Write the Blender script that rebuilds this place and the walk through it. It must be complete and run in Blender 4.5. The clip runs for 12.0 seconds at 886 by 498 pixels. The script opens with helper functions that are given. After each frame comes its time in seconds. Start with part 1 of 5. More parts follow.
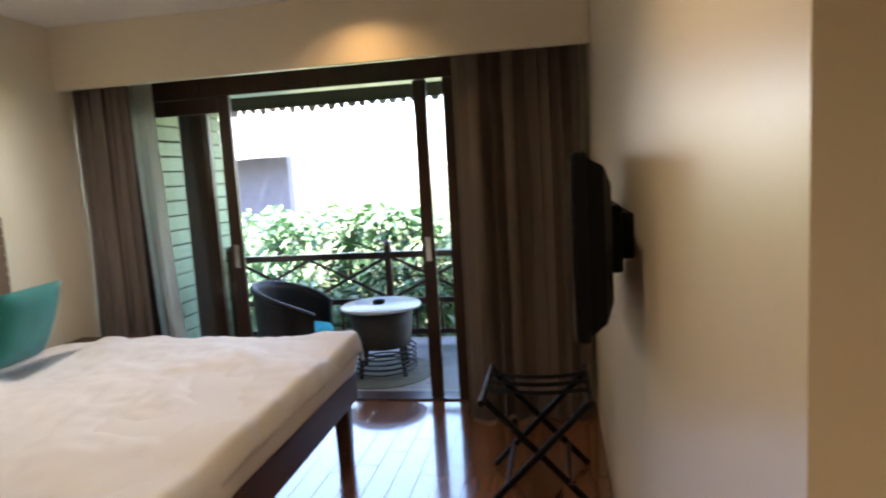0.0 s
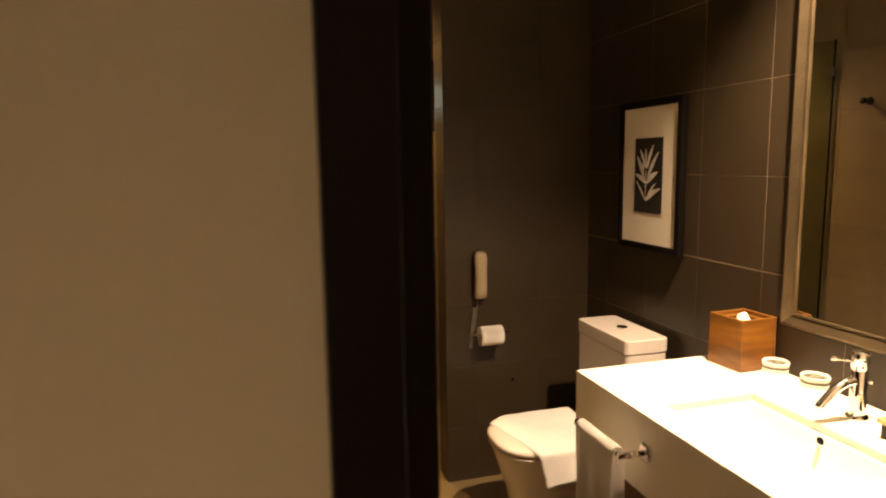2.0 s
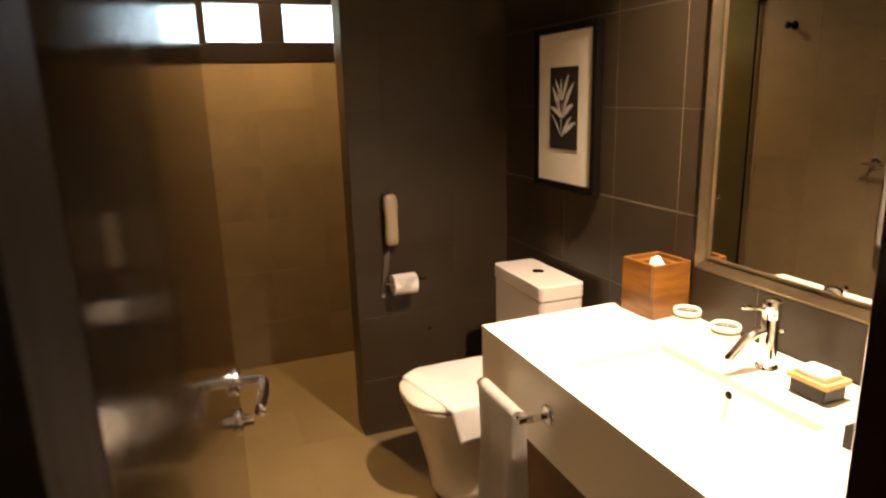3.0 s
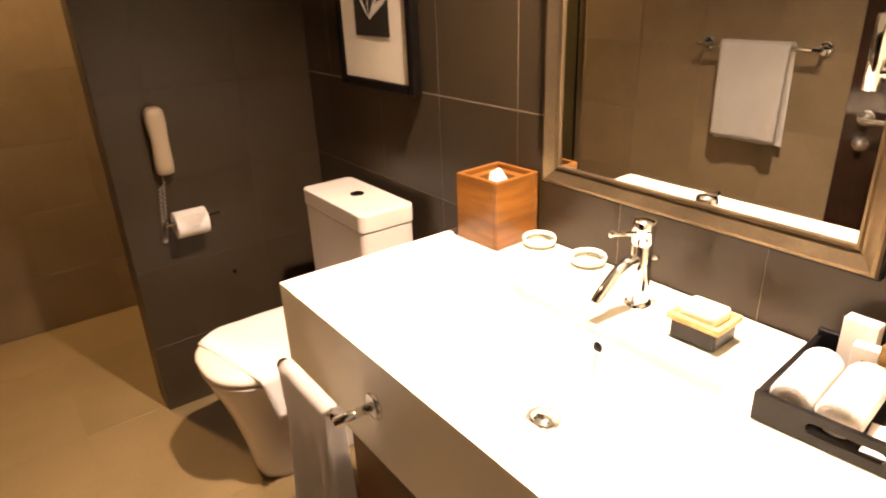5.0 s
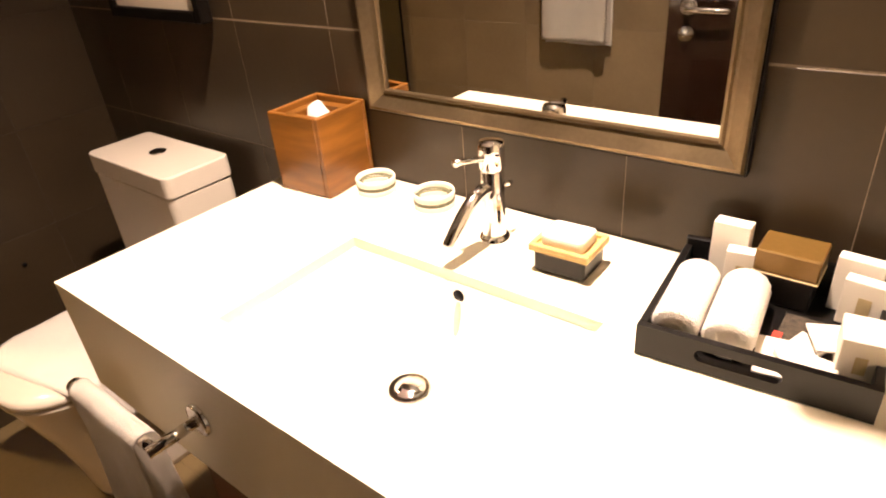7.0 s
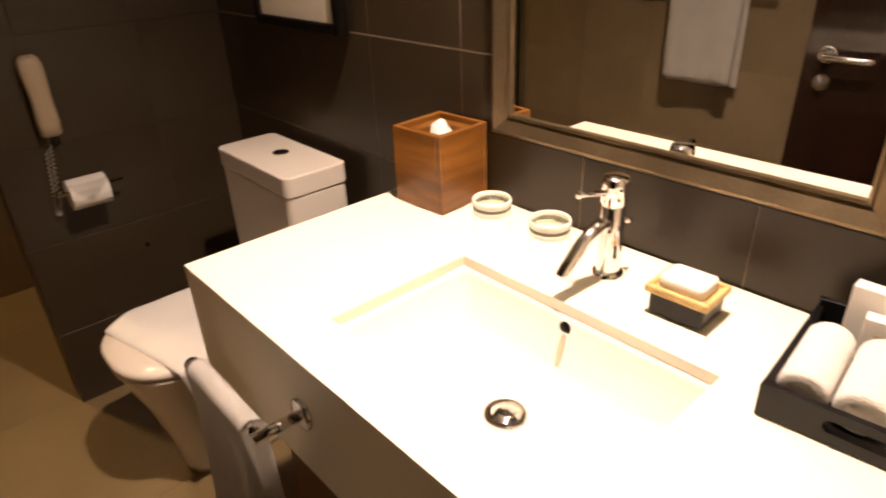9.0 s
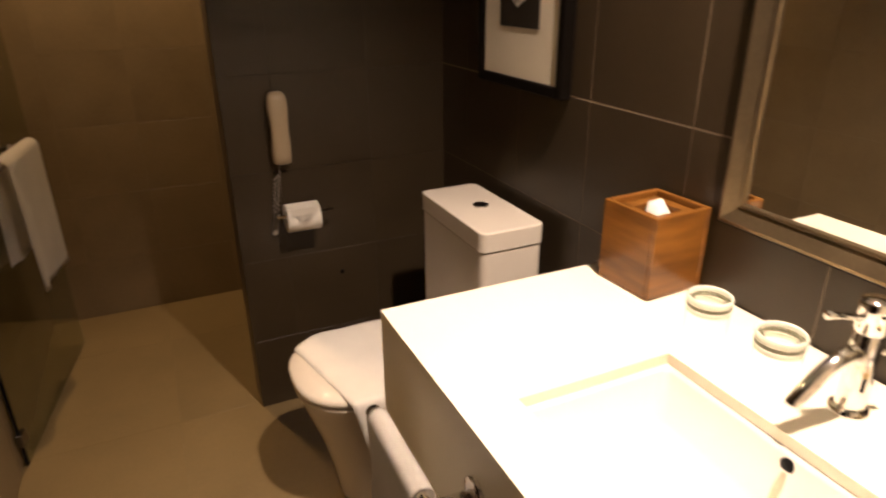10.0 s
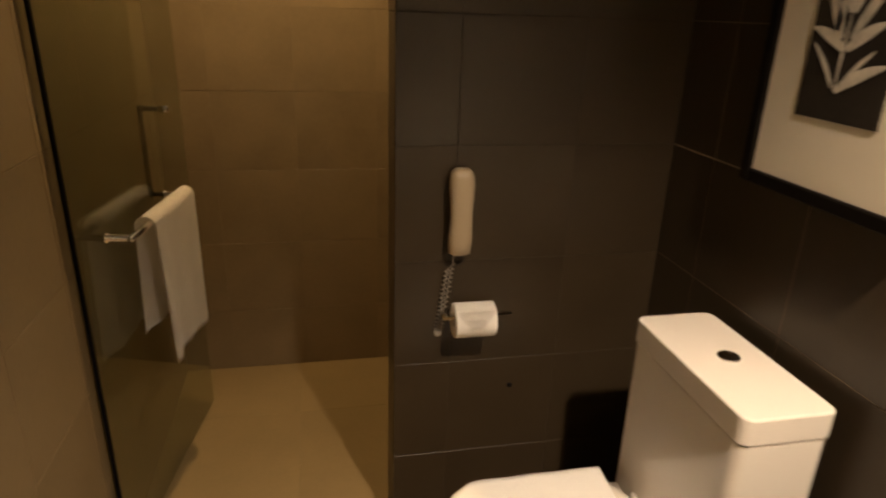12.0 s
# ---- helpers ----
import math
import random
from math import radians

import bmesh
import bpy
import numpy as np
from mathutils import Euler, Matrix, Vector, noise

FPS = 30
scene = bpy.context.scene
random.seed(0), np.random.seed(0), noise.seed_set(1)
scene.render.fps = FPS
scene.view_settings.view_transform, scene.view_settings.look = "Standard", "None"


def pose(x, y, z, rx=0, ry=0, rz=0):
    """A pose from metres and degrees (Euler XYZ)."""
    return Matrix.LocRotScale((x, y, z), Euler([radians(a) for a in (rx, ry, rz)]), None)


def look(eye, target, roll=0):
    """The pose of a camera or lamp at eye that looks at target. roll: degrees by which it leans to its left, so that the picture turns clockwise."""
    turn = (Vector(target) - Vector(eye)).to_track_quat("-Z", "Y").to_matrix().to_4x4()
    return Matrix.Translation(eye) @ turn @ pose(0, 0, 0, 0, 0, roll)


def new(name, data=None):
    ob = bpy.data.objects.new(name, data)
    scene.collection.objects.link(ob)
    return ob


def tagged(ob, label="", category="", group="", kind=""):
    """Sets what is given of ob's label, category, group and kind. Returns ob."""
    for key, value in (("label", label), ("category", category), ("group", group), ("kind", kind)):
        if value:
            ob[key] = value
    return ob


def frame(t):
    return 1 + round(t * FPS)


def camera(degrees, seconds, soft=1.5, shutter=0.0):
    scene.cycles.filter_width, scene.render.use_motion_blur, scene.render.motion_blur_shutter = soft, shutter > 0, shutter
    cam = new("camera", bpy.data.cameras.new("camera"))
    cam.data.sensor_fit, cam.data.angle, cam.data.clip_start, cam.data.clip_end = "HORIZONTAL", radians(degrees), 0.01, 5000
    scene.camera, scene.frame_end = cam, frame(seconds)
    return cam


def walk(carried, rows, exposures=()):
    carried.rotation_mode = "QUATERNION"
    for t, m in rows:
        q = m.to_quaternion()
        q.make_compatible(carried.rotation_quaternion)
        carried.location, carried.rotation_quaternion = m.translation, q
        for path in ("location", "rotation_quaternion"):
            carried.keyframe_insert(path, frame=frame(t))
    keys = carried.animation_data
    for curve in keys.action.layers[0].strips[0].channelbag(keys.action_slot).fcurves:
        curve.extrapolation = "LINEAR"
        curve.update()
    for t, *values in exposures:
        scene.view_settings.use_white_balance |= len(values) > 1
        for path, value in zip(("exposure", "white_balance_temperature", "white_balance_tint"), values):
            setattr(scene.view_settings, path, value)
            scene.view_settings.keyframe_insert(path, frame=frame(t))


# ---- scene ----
cam = camera(70.0, 12.0, soft=2.0, shutter=0.4)
EXPOSURES = [(0.0, 3.88, 6450, 18), (0.5, 3.75, 6400, 19), (1.0, 3.35, 6600, 19), (1.5, 3.25, 7000, 21), (2.0, 3.52, 7400, 21), (2.7, 3.62, 6900, 20), (4.3, 4.07, 6500, 25), (5.5, 4.0, 6450, 26), (6.6, 3.7, 6450, 26),
             (8.3, 3.13, 6450, 25), (9.0, 2.93, 6300, 26), (9.7, 2.95, 6300, 24), (10.5, 3.1, 6250, 20), (11.5, 3.1, 6250, 18), (12.0, 3.3, 6500, 15)]
PATH = [
    (0, (0.637, 0.469, 1.493), (0.288, 2.424, 1.256), -3.4),
    (0.5, (0.687, 0.475, 1.49), (0.640, 2.456, 1.222), -2.6),
    (1, (0.763, 0.507, 1.494), (1.039, 2.466, 1.192), -3.1),
    (1.5, (0.869, 0.587, 1.477), (1.332, 2.513, 1.205), -2.7),
    (2, (1.006, 0.716, 1.471), (1.548, 2.622, 1.199), -0.9),
    (2.5, (1.105, 0.812, 1.473), (1.716, 2.696, 1.185), 0.2),
    (2.7, (1.143, 0.833, 1.479), (1.794, 2.69, 1.122), -0.7),
    (4.3, (1.414, 1.08, 1.41), (2.183, 2.763, 0.653), -4.2),
    (4.5, (1.427, 1.13, 1.409), (2.306, 2.765, 0.666), -3.7),
    (5, (1.482, 1.226, 1.403), (2.556, 2.72, 0.62), -2.4),
    (5.5, (1.566, 1.293, 1.372), (2.653, 2.720, 0.487), -3.2),
    (6, (1.632, 1.329, 1.344), (2.739, 2.654, 0.335), -3.3),
    (6.5, (1.639, 1.333, 1.342), (2.896, 2.511, 0.326), -5.8),
    (8.3, (1.614, 1.347, 1.342), (2.963, 2.446, 0.357), -4.9),
    (8.5, (1.615, 1.347, 1.342), (2.923, 2.513, 0.377), -4.9),
    (9, (1.6, 1.369, 1.351), (2.766, 2.704, 0.425), -2.4),
    (9.5, (1.587, 1.404, 1.356), (2.573, 2.906, 0.476), -1.1),
    (10, (1.589, 1.447, 1.376), (2.352, 3.12, 0.588), -0.5),
    (10.5, (1.59, 1.512, 1.377), (2.156, 3.279, 0.63), 1.4),
    (11, (1.593, 1.635, 1.367), (2.078, 3.443, 0.662), 1.2),
    (11.5, (1.595, 1.772, 1.388), (2.13, 3.584, 0.732), 2.4),
    (12, (1.586, 1.94, 1.42), (1.974, 3.77, 0.712), 1.9),
]
walk(cam, [(t, look(eye, target, roll)) for t, eye, target, roll in PATH], exposures=EXPOSURES)

# world, sun and lamps
world = bpy.data.worlds.new("sky")
scene.world = world
world.use_nodes = True
wn = world.node_tree.nodes
sky = wn.new("ShaderNodeTexSky")
sky.sky_type = "NISHITA"
sky.sun_disc = False
sky.sun_elevation = radians(66)
sky.sun_rotation = radians(120)
wn["Background"].inputs["Strength"].default_value = 0.15
world.node_tree.links.new(sky.outputs[0], wn["Background"].inputs["Color"])
sun = new("sun", bpy.data.lights.new("sun", "SUN"))
sun.data.energy, sun.data.angle, sun.data.color = 5.0, radians(0.6), (1.0, 0.95, 0.86)
sun.matrix_world = look((0, 0, 20), (-7.0, 4.0, 2.0))


def spot(name, eye, target, watts, degrees, blend=0.5, size=0.05, color=(1.0, 0.74, 0.42)):
    lamp = new(name, bpy.data.lights.new(name, "SPOT"))
    lamp.data.energy, lamp.data.spot_size, lamp.data.spot_blend = watts, radians(degrees), blend
    lamp.data.shadow_soft_size, lamp.data.color = size, color
    lamp.matrix_world = look(eye, target)
    return lamp


WARM = (1.0, 0.76, 0.46)
spot("basin_downlight", (2.23, 1.82, 2.42), (2.16, 2.06, 0.8), 32, 96, 1.0, 0.035, (1.0, 0.805, 0.575))
spot("shower_downlight", (1.55, 3.98, 2.42), (1.55, 4.0, 0), 9.8, 130, 0.9, 0.04, (1.0, 0.68, 0.31))
spot("hall_downlight", (0.30, 1.35, 2.46), (0.5, 1.4, 0), 2.5, 130, 0.9, 0.04, WARM)
spot("entrance_downlight", (0.65, -0.75, 2.46), (0.65, -0.6, 0), 5.8, 140, 0.9, 0.05, WARM)
spot("valance_downlight", (-0.35, 3.68, 2.46), (-0.35, 3.72, 0), 0.9, 140, 0.9, 0.03, (1.0, 0.62, 0.26))
# unseen fill lamp, added to brighten the bed and headboard wall
spot("bed_downlight", (-1.72, 2.75, 2.46), (-1.72, 2.8, 0), 4.4, 150, 0.9, 0.04, (1.0, 0.92, 0.80))

# ---- materials ----


def mat(name, color, rough=0.5, metal=0.0, var=0.12, scale=6.0, fine=90.0, bump=0.08, stretch=(1, 1, 1), rnd=0.0, coat=0.0, island=False, trans=0.0, ior=1.45, sheen=0.0):
    m = bpy.data.materials.new(name)
    m.use_nodes = True
    nt = m.node_tree
    n, l = nt.nodes, nt.links
    b = n["Principled BSDF"]
    b.inputs["Metallic"].default_value = metal
    b.inputs["IOR"].default_value = ior
    b.inputs["Coat Weight"].default_value = coat
    b.inputs["Coat Roughness"].default_value = 0.06
    b.inputs["Transmission Weight"].default_value = trans
    b.inputs["Sheen Weight"].default_value = sheen
    tc = n.new("ShaderNodeTexCoord")
    mp = n.new("ShaderNodeMapping")
    mp.inputs["Scale"].default_value = stretch
    l.new(tc.outputs["Object"], mp.inputs["Vector"])
    vec = mp.outputs["Vector"]
    if rnd:
        info = n.new("ShaderNodeObjectInfo")
        sc = n.new("ShaderNodeVectorMath")
        sc.operation = "MULTIPLY_ADD"
        cmb = n.new("ShaderNodeCombineXYZ")
        for k in range(3):
            l.new(info.outputs["Random"], cmb.inputs[k])
        sc.inputs[1].default_value = (17, 31, 11)
        l.new(cmb.outputs[0], sc.inputs[0])
        l.new(vec, sc.inputs[2])
        vec = sc.outputs[0]
    big = n.new("ShaderNodeTexNoise")
    big.inputs["Scale"].default_value, big.inputs["Detail"].default_value = scale, 4
    l.new(vec, big.inputs["Vector"])
    small = n.new("ShaderNodeTexNoise")
    small.inputs["Scale"].default_value, small.inputs["Detail"].default_value = fine, 3
    l.new(vec, small.inputs["Vector"])
    add = n.new("ShaderNodeMath")
    add.operation = "MULTIPLY_ADD"
    l.new(small.outputs["Fac"], add.inputs[0])
    add.inputs[1].default_value = 0.35
    l.new(big.outputs["Fac"], add.inputs[2])
    last = add.outputs[0]
    if rnd or island:
        src = n.new("ShaderNodeObjectInfo").outputs["Random"] if rnd else n.new("ShaderNodeNewGeometry").outputs["Random Per Island"]
        r2 = n.new("ShaderNodeMath")
        r2.operation = "MULTIPLY_ADD"
        l.new(src, r2.inputs[0])
        r2.inputs[1].default_value = rnd or 0.8
        l.new(last, r2.inputs[2])
        last = r2.outputs[0]
    ramp = n.new("ShaderNodeMapRange")
    ramp.inputs["From Min"].default_value = 0.35
    ramp.inputs["From Max"].default_value = 1.0 + (rnd or (0.8 if island else 0))
    ramp.inputs["To Min"].default_value, ramp.inputs["To Max"].default_value = 1 - var, 1 + var
    l.new(last, ramp.inputs["Value"])
    mul = n.new("ShaderNodeVectorMath")
    mul.operation = "SCALE"
    mul.inputs[0].default_value = color
    l.new(ramp.outputs[0], mul.inputs["Scale"])
    l.new(mul.outputs[0], b.inputs["Base Color"])
    rr = n.new("ShaderNodeMapRange")
    rr.inputs["To Min"].default_value, rr.inputs["To Max"].default_value = max(0.0, rough * 0.8), min(1.0, rough * 1.2)
    l.new(big.outputs["Fac"], rr.inputs["Value"])
    l.new(rr.outputs[0], b.inputs["Roughness"])
    if bump:
        bp = n.new("ShaderNodeBump")
        bp.inputs["Strength"].default_value = bump
        bp.inputs["Distance"].default_value = 0.004
        l.new(small.outputs["Fac"], bp.inputs["Height"])
        l.new(bp.outputs[0], b.inputs["Normal"])
    return m


def wood(name, dark, light, rough=0.35, stretch=(14, 1.2, 14), rnd=0.0, coat=0.0, fine=30.0, bump=0.06):
    m = mat(name, light, rough, 0, 0.1, 3, fine, bump, stretch, rnd, coat)
    nt = m.node_tree
    n, l = nt.nodes, nt.links
    b = n["Principled BSDF"]
    src = b.inputs["Base Color"].links[0].from_node.inputs["Scale"].links[0].from_node.inputs["Value"].links[0].from_socket
    cr = n.new("ShaderNodeValToRGB")
    cr.color_ramp.elements[0].position, cr.color_ramp.elements[0].color = 0.32 + rnd * 0.2, (*dark, 1)
    cr.color_ramp.elements[1].position, cr.color_ramp.elements[1].color = 0.95 + rnd * 0.7, (*light, 1)
    l.new(src, cr.inputs["Fac"])
    l.new(cr.outputs[0], b.inputs["Base Color"])
    return m


def pane_glass(name, color, rough=0.0, base=0.04, edge=4.0):
    m = bpy.data.materials.new(name)
    m.use_nodes = True
    n, l = m.node_tree.nodes, m.node_tree.links
    n.remove(n["Principled BSDF"])
    t = n.new("ShaderNodeBsdfTransparent")
    t.inputs["Color"].default_value = (*color, 1)
    g = n.new("ShaderNodeBsdfGlossy")
    g.inputs["Roughness"].default_value = rough
    lw = n.new("ShaderNodeLayerWeight")
    lw.inputs["Blend"].default_value = 0.5
    pw = n.new("ShaderNodeMath")
    pw.operation = "POWER"
    pw.inputs[1].default_value = edge
    l.new(lw.outputs["Facing"], pw.inputs[0])
    f = n.new("ShaderNodeMapRange")
    f.inputs["To Min"].default_value = base
    l.new(pw.outputs[0], f.inputs["Value"])
    mx = n.new("ShaderNodeMixShader")
    l.new(f.outputs[0], mx.inputs[0])
    l.new(t.outputs[0], mx.inputs[1])
    l.new(g.outputs[0], mx.inputs[2])
    l.new(mx.outputs[0], n["Material Output"].inputs["Surface"])
    return m


M_WALL = mat("cream_paint", (0.78, 0.70, 0.54), 0.33, 0, 0.04, 2, 160, 0.05)
M_CEIL = mat("white_ceiling", (0.80, 0.78, 0.72), 0.7, 0, 0.03, 2, 120, 0.04)
M_DTILE = mat("charcoal_tile", (0.0428, 0.0296, 0.0157), 0.37, 0, 0.20, 5, 70, 0.05, rnd=0.25)
M_DTILE.node_tree.nodes["Principled BSDF"].inputs["Specular IOR Level"].default_value = 0.45
M_BTILE = mat("tan_tile", (0.20, 0.146, 0.080), 0.38, 0, 0.22, 5, 70, 0.05, rnd=0.25)
M_FTILE = mat("beige_floor_tile", (0.192, 0.135, 0.061), 0.33, 0, 0.20, 4, 80, 0.04, rnd=0.2)
M_FGROUT = mat("floor_grout", (0.164, 0.114, 0.051), 0.45, 0, 0.15, 12, 120, 0.1)
M_GROUT = mat("grout", (0.215, 0.162, 0.095), 0.9, 0, 0.15, 12, 120, 0.1)
M_GROUT_D = mat("dark_grout", (0.040, 0.028, 0.018), 0.8, 0, 0.15, 12, 120, 0.1)
M_GROUT_E = mat("pale_grout", (0.30, 0.24, 0.165), 0.8, 0, 0.5, 3, 120, 0.1)
M_FLOOR = wood("polished_floorboards", (0.06, 0.022, 0.010), (0.20, 0.085, 0.04), 0.14, (14, 1.2, 14), rnd=0.5, coat=0.8)
M_FLOOR.node_tree.nodes["Principled BSDF"].inputs["Coat IOR"].default_value = 2.2
M_BEDWOOD = wood("brown_bed_wood", (0.035, 0.015, 0.008), (0.12, 0.055, 0.028), 0.4, (16, 1.3, 16))
M_SOFFIT = mat("dark_soffit_boards", (0.012, 0.009, 0.007), 0.95, 0, 0.3, 6, 60, 0.2)
M_SOFFIT.node_tree.nodes["Principled BSDF"].inputs["Specular IOR Level"].default_value = 0.02
M_DARKWOOD = wood("dark_stained_wood", (0.016, 0.008, 0.005), (0.055, 0.026, 0.014), 0.3, (16, 16, 1.3))
M_BLACKWOOD = wood("near_black_wood", (0.005, 0.0028, 0.002), (0.013, 0.0065, 0.004), 0.55, (16, 16, 1.3))
M_BLACKWOOD.node_tree.nodes["Principled BSDF"].inputs["Specular IOR Level"].default_value = 0.25
M_DOORWOOD = wood("dark_varnished_door", (0.009, 0.0045, 0.003), (0.024, 0.011, 0.006), 0.10, (16, 16, 1.3), coat=0.5)
M_CABWOOD = wood("red_brown_cabinet", (0.050, 0.016, 0.007), (0.125, 0.044, 0.018), 0.35, (14, 1.2, 14))
M_BOXWOOD = wood("orange_teak", (0.066, 0.021, 0.0035), (0.29, 0.118, 0.019), 0.32, (1.2, 1.2, 8), coat=0.08, fine=11)
M_STONE = mat("cream_stone", (0.87, 0.80, 0.64), 0.30, 0, 0.03, 1.3, 220, 0.02)
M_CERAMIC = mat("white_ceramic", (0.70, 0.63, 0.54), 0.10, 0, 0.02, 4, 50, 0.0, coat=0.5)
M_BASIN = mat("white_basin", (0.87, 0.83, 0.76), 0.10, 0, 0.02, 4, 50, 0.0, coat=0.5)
M_DSTEEL = mat("dark_steel", (0.16, 0.145, 0.12), 0.3, 1.0, 0.1, 8, 200, 0.02)
M_CHROME = mat("chrome", (0.82, 0.80, 0.77), 0.07, 1.0, 0.03, 8, 60, 0.0)
M_STEEL = mat("brushed_steel", (0.62, 0.60, 0.57), 0.24, 1.0, 0.08, 8, 200, 0.02)
M_BLACK = mat("black_plastic", (0.0035, 0.0035, 0.004), 0.5, 0, 0.1, 8, 80, 0.02)
M_BLACK.node_tree.nodes["Principled BSDF"].inputs["Specular IOR Level"].default_value = 0.12
M_SCREEN = mat("black_screen", (0.006, 0.007, 0.009), 0.08, 0, 0.05, 8, 80, 0.0)
M_TRAY = mat("black_lacquer_tray", (0.0045, 0.004, 0.0038), 0.34, 0, 0.15, 10, 120, 0.04)
M_TRAY.node_tree.nodes["Principled BSDF"].inputs["Specular IOR Level"].default_value = 0.38
M_TOWEL = mat("white_terry", (0.82, 0.77, 0.70), 0.95, 0, 0.06, 10, 420, 0.9, sheen=0.3)
M_PAPER = mat("white_paper", (0.80, 0.76, 0.69), 0.85, 0, 0.03, 8, 150, 0.05)
M_SOAP = mat("white_soap", (0.84, 0.80, 0.74), 0.4, 0, 0.03, 8, 80, 0.03)
M_PHONE = mat("ivory_plastic", (0.42, 0.33, 0.215), 0.35, 0, 0.03, 8, 80, 0.0)
M_CORD = mat("grey_cord", (0.30, 0.26, 0.21), 0.5, 0, 0.05, 8, 80, 0.0)
M_MAT = mat("ivory_mat_board", (0.74, 0.66, 0.52), 0.8, 0, 0.03, 8, 200, 0.03)
M_ART = mat("charcoal_print", (0.030, 0.024, 0.018), 0.8, 0, 0.3, 12, 150, 0.0)
M_ART.node_tree.nodes["Principled BSDF"].inputs["Specular IOR Level"].default_value = 0.1
M_BFRAME = mat("black_frame", (0.0055, 0.004, 0.003), 0.4, 0, 0.15, 10, 120, 0.05)
M_BFRAME.node_tree.nodes["Principled BSDF"].inputs["Specular IOR Level"].default_value = 0.15
M_LEAFP = mat("pale_leaf_print", (0.56, 0.51, 0.42), 0.7, 0, 0.35, 40, 160, 0.0)
M_FRAMEG = mat("antique_silver_frame", (0.195, 0.143, 0.080), 0.32, 0.80, 0.30, 9, 160, 0.08)
M_MIRROR = mat("mirror_silver", (0.86, 0.87, 0.84), 0.01, 1.0, 0.0, 2, 10, 0.0)
M_GLASSDOOR = pane_glass("clear_glass", (0.84, 0.87, 0.80), 0.0, 0.08)
M_GLASSW = pane_glass("window_glass", (0.92, 0.95, 0.94))
M_TUMBLER = pane_glass("tumbler_glass", (1.0, 1.0, 0.99), 0.02, 0.004, 9.0)
M_FROST = mat("frosted_glass", (0.85, 0.95, 0.93), 0.5, 0, 0.03, 8, 80, 0.0, trans=1.0)
M_SHEET = mat("cream_bed_linen", (0.88, 0.86, 0.83), 0.9, 0, 0.05, 3, 200, 0.25, sheen=0.2)
M_TEAL = mat("teal_cushion", (0.012, 0.20, 0.18), 0.85, 0, 0.15, 8, 300, 0.4, sheen=0.3)
M_CURT = mat("brown_curtain", (0.25, 0.20, 0.165), 0.85, 0, 0.18, 5, 260, 0.3, (1, 1, 0.3), sheen=0.2)
M_SHEER = mat("sheer_curtain", (0.78, 0.80, 0.74), 0.9, 0, 0.06, 5, 260, 0.2, (1, 1, 0.3))
M_WICKER = mat("dark_wicker", (0.022, 0.015, 0.012), 0.55, 0, 0.5, 60, 160, 0.9)
M_TTOP = mat("table_glass_top", (0.75, 0.77, 0.80), 0.12, 0, 0.03, 8, 80, 0.0)
M_CUSHION = mat("turquoise_cushion", (0.02, 0.42, 0.50), 0.85, 0, 0.1, 8, 300, 0.3)
M_DECK = mat("balcony_floor", (0.34, 0.34, 0.36), 0.3, 0, 0.2, 6, 80, 0.05, rnd=0.3)
M_SIDING = mat("pale_green_boards", (0.36, 0.43, 0.27), 0.6, 0, 0.15, 6, 60, 0.1, (1, 1, 4), rnd=0.2)
M_SIDEBACK = mat("dark_green_board_gaps", (0.05, 0.065, 0.035), 0.8, 0, 0.2, 6, 60, 0.1)
M_HOUSEW = mat("grey_house_boards", (0.105, 0.105, 0.15), 0.7, 0, 0.15, 4, 60, 0.1)
M_ROOF = mat("pale_roof_shingles", (0.34, 0.31, 0.29), 0.8, 0, 0.25, 3, 30, 0.3, island=True)
M_LEAF = mat("shrub_leaf", (0.10, 0.19, 0.09), 0.22, 0, 0.5, 3, 20, 0.0, island=True)
M_LEAF2 = mat("pale_shrub_leaf", (0.18, 0.28, 0.16), 0.22, 0, 0.5, 3, 20, 0.0, island=True)
M_STEM = mat("shrub_stem", (0.10, 0.07, 0.04), 0.8, 0, 0.3, 8, 60, 0.2)
M_GROUND = mat("garden_soil", (0.10, 0.11, 0.05), 0.95, 0, 0.4, 2, 30, 0.4)
M_HEAD = wood("woven_headboard", (0.08, 0.045, 0.022), (0.26, 0.15, 0.075), 0.5, (4, 30, 30))
M_GOLD = mat("gold_box_lid", (0.21, 0.120, 0.030), 0.30, 0.35, 0.15, 8, 160, 0.05)
M_BAND = mat("grey_green_glass", (0.13, 0.13, 0.08), 0.2, 0, 0.1, 8, 80, 0.0)
M_RIM = mat("bright_glass_rim", (0.80, 0.80, 0.68), 0.06, 0, 0.05, 8, 80, 0.0, coat=0.5)
M_RED = mat("red_paper", (0.55, 0.05, 0.03), 0.7, 0, 0.1, 8, 80, 0.0)
M_TAN = mat("tan_print", (0.52, 0.42, 0.24), 0.7, 0, 0.2, 20, 80, 0.0)
M_RUG = mat("grey_green_rug", (0.16, 0.17, 0.14), 0.9, 0, 0.3, 12, 200, 0.3)
# tan colour that paints a dull chrome reflection on the basin wall
M_STREAK = mat("tan_painted_reflection", (0.62, 0.53, 0.38), 0.3, 0, 0.3, 30, 200, 0.0)
M_WEAVE = mat("dark_woven_mat", (0.055, 0.043, 0.03), 0.7, 0, 0.7, 120, 300, 0.5)

# ---- mesh helpers ----


def mesh_object(name, bm, material, smooth=False):
    me = bpy.data.meshes.new(name)
    bm.normal_update()
    bm.to_mesh(me)
    bm.free()
    for p in me.polygons:
        p.use_smooth = smooth
    me.materials.append(material)
    return new(name, me)


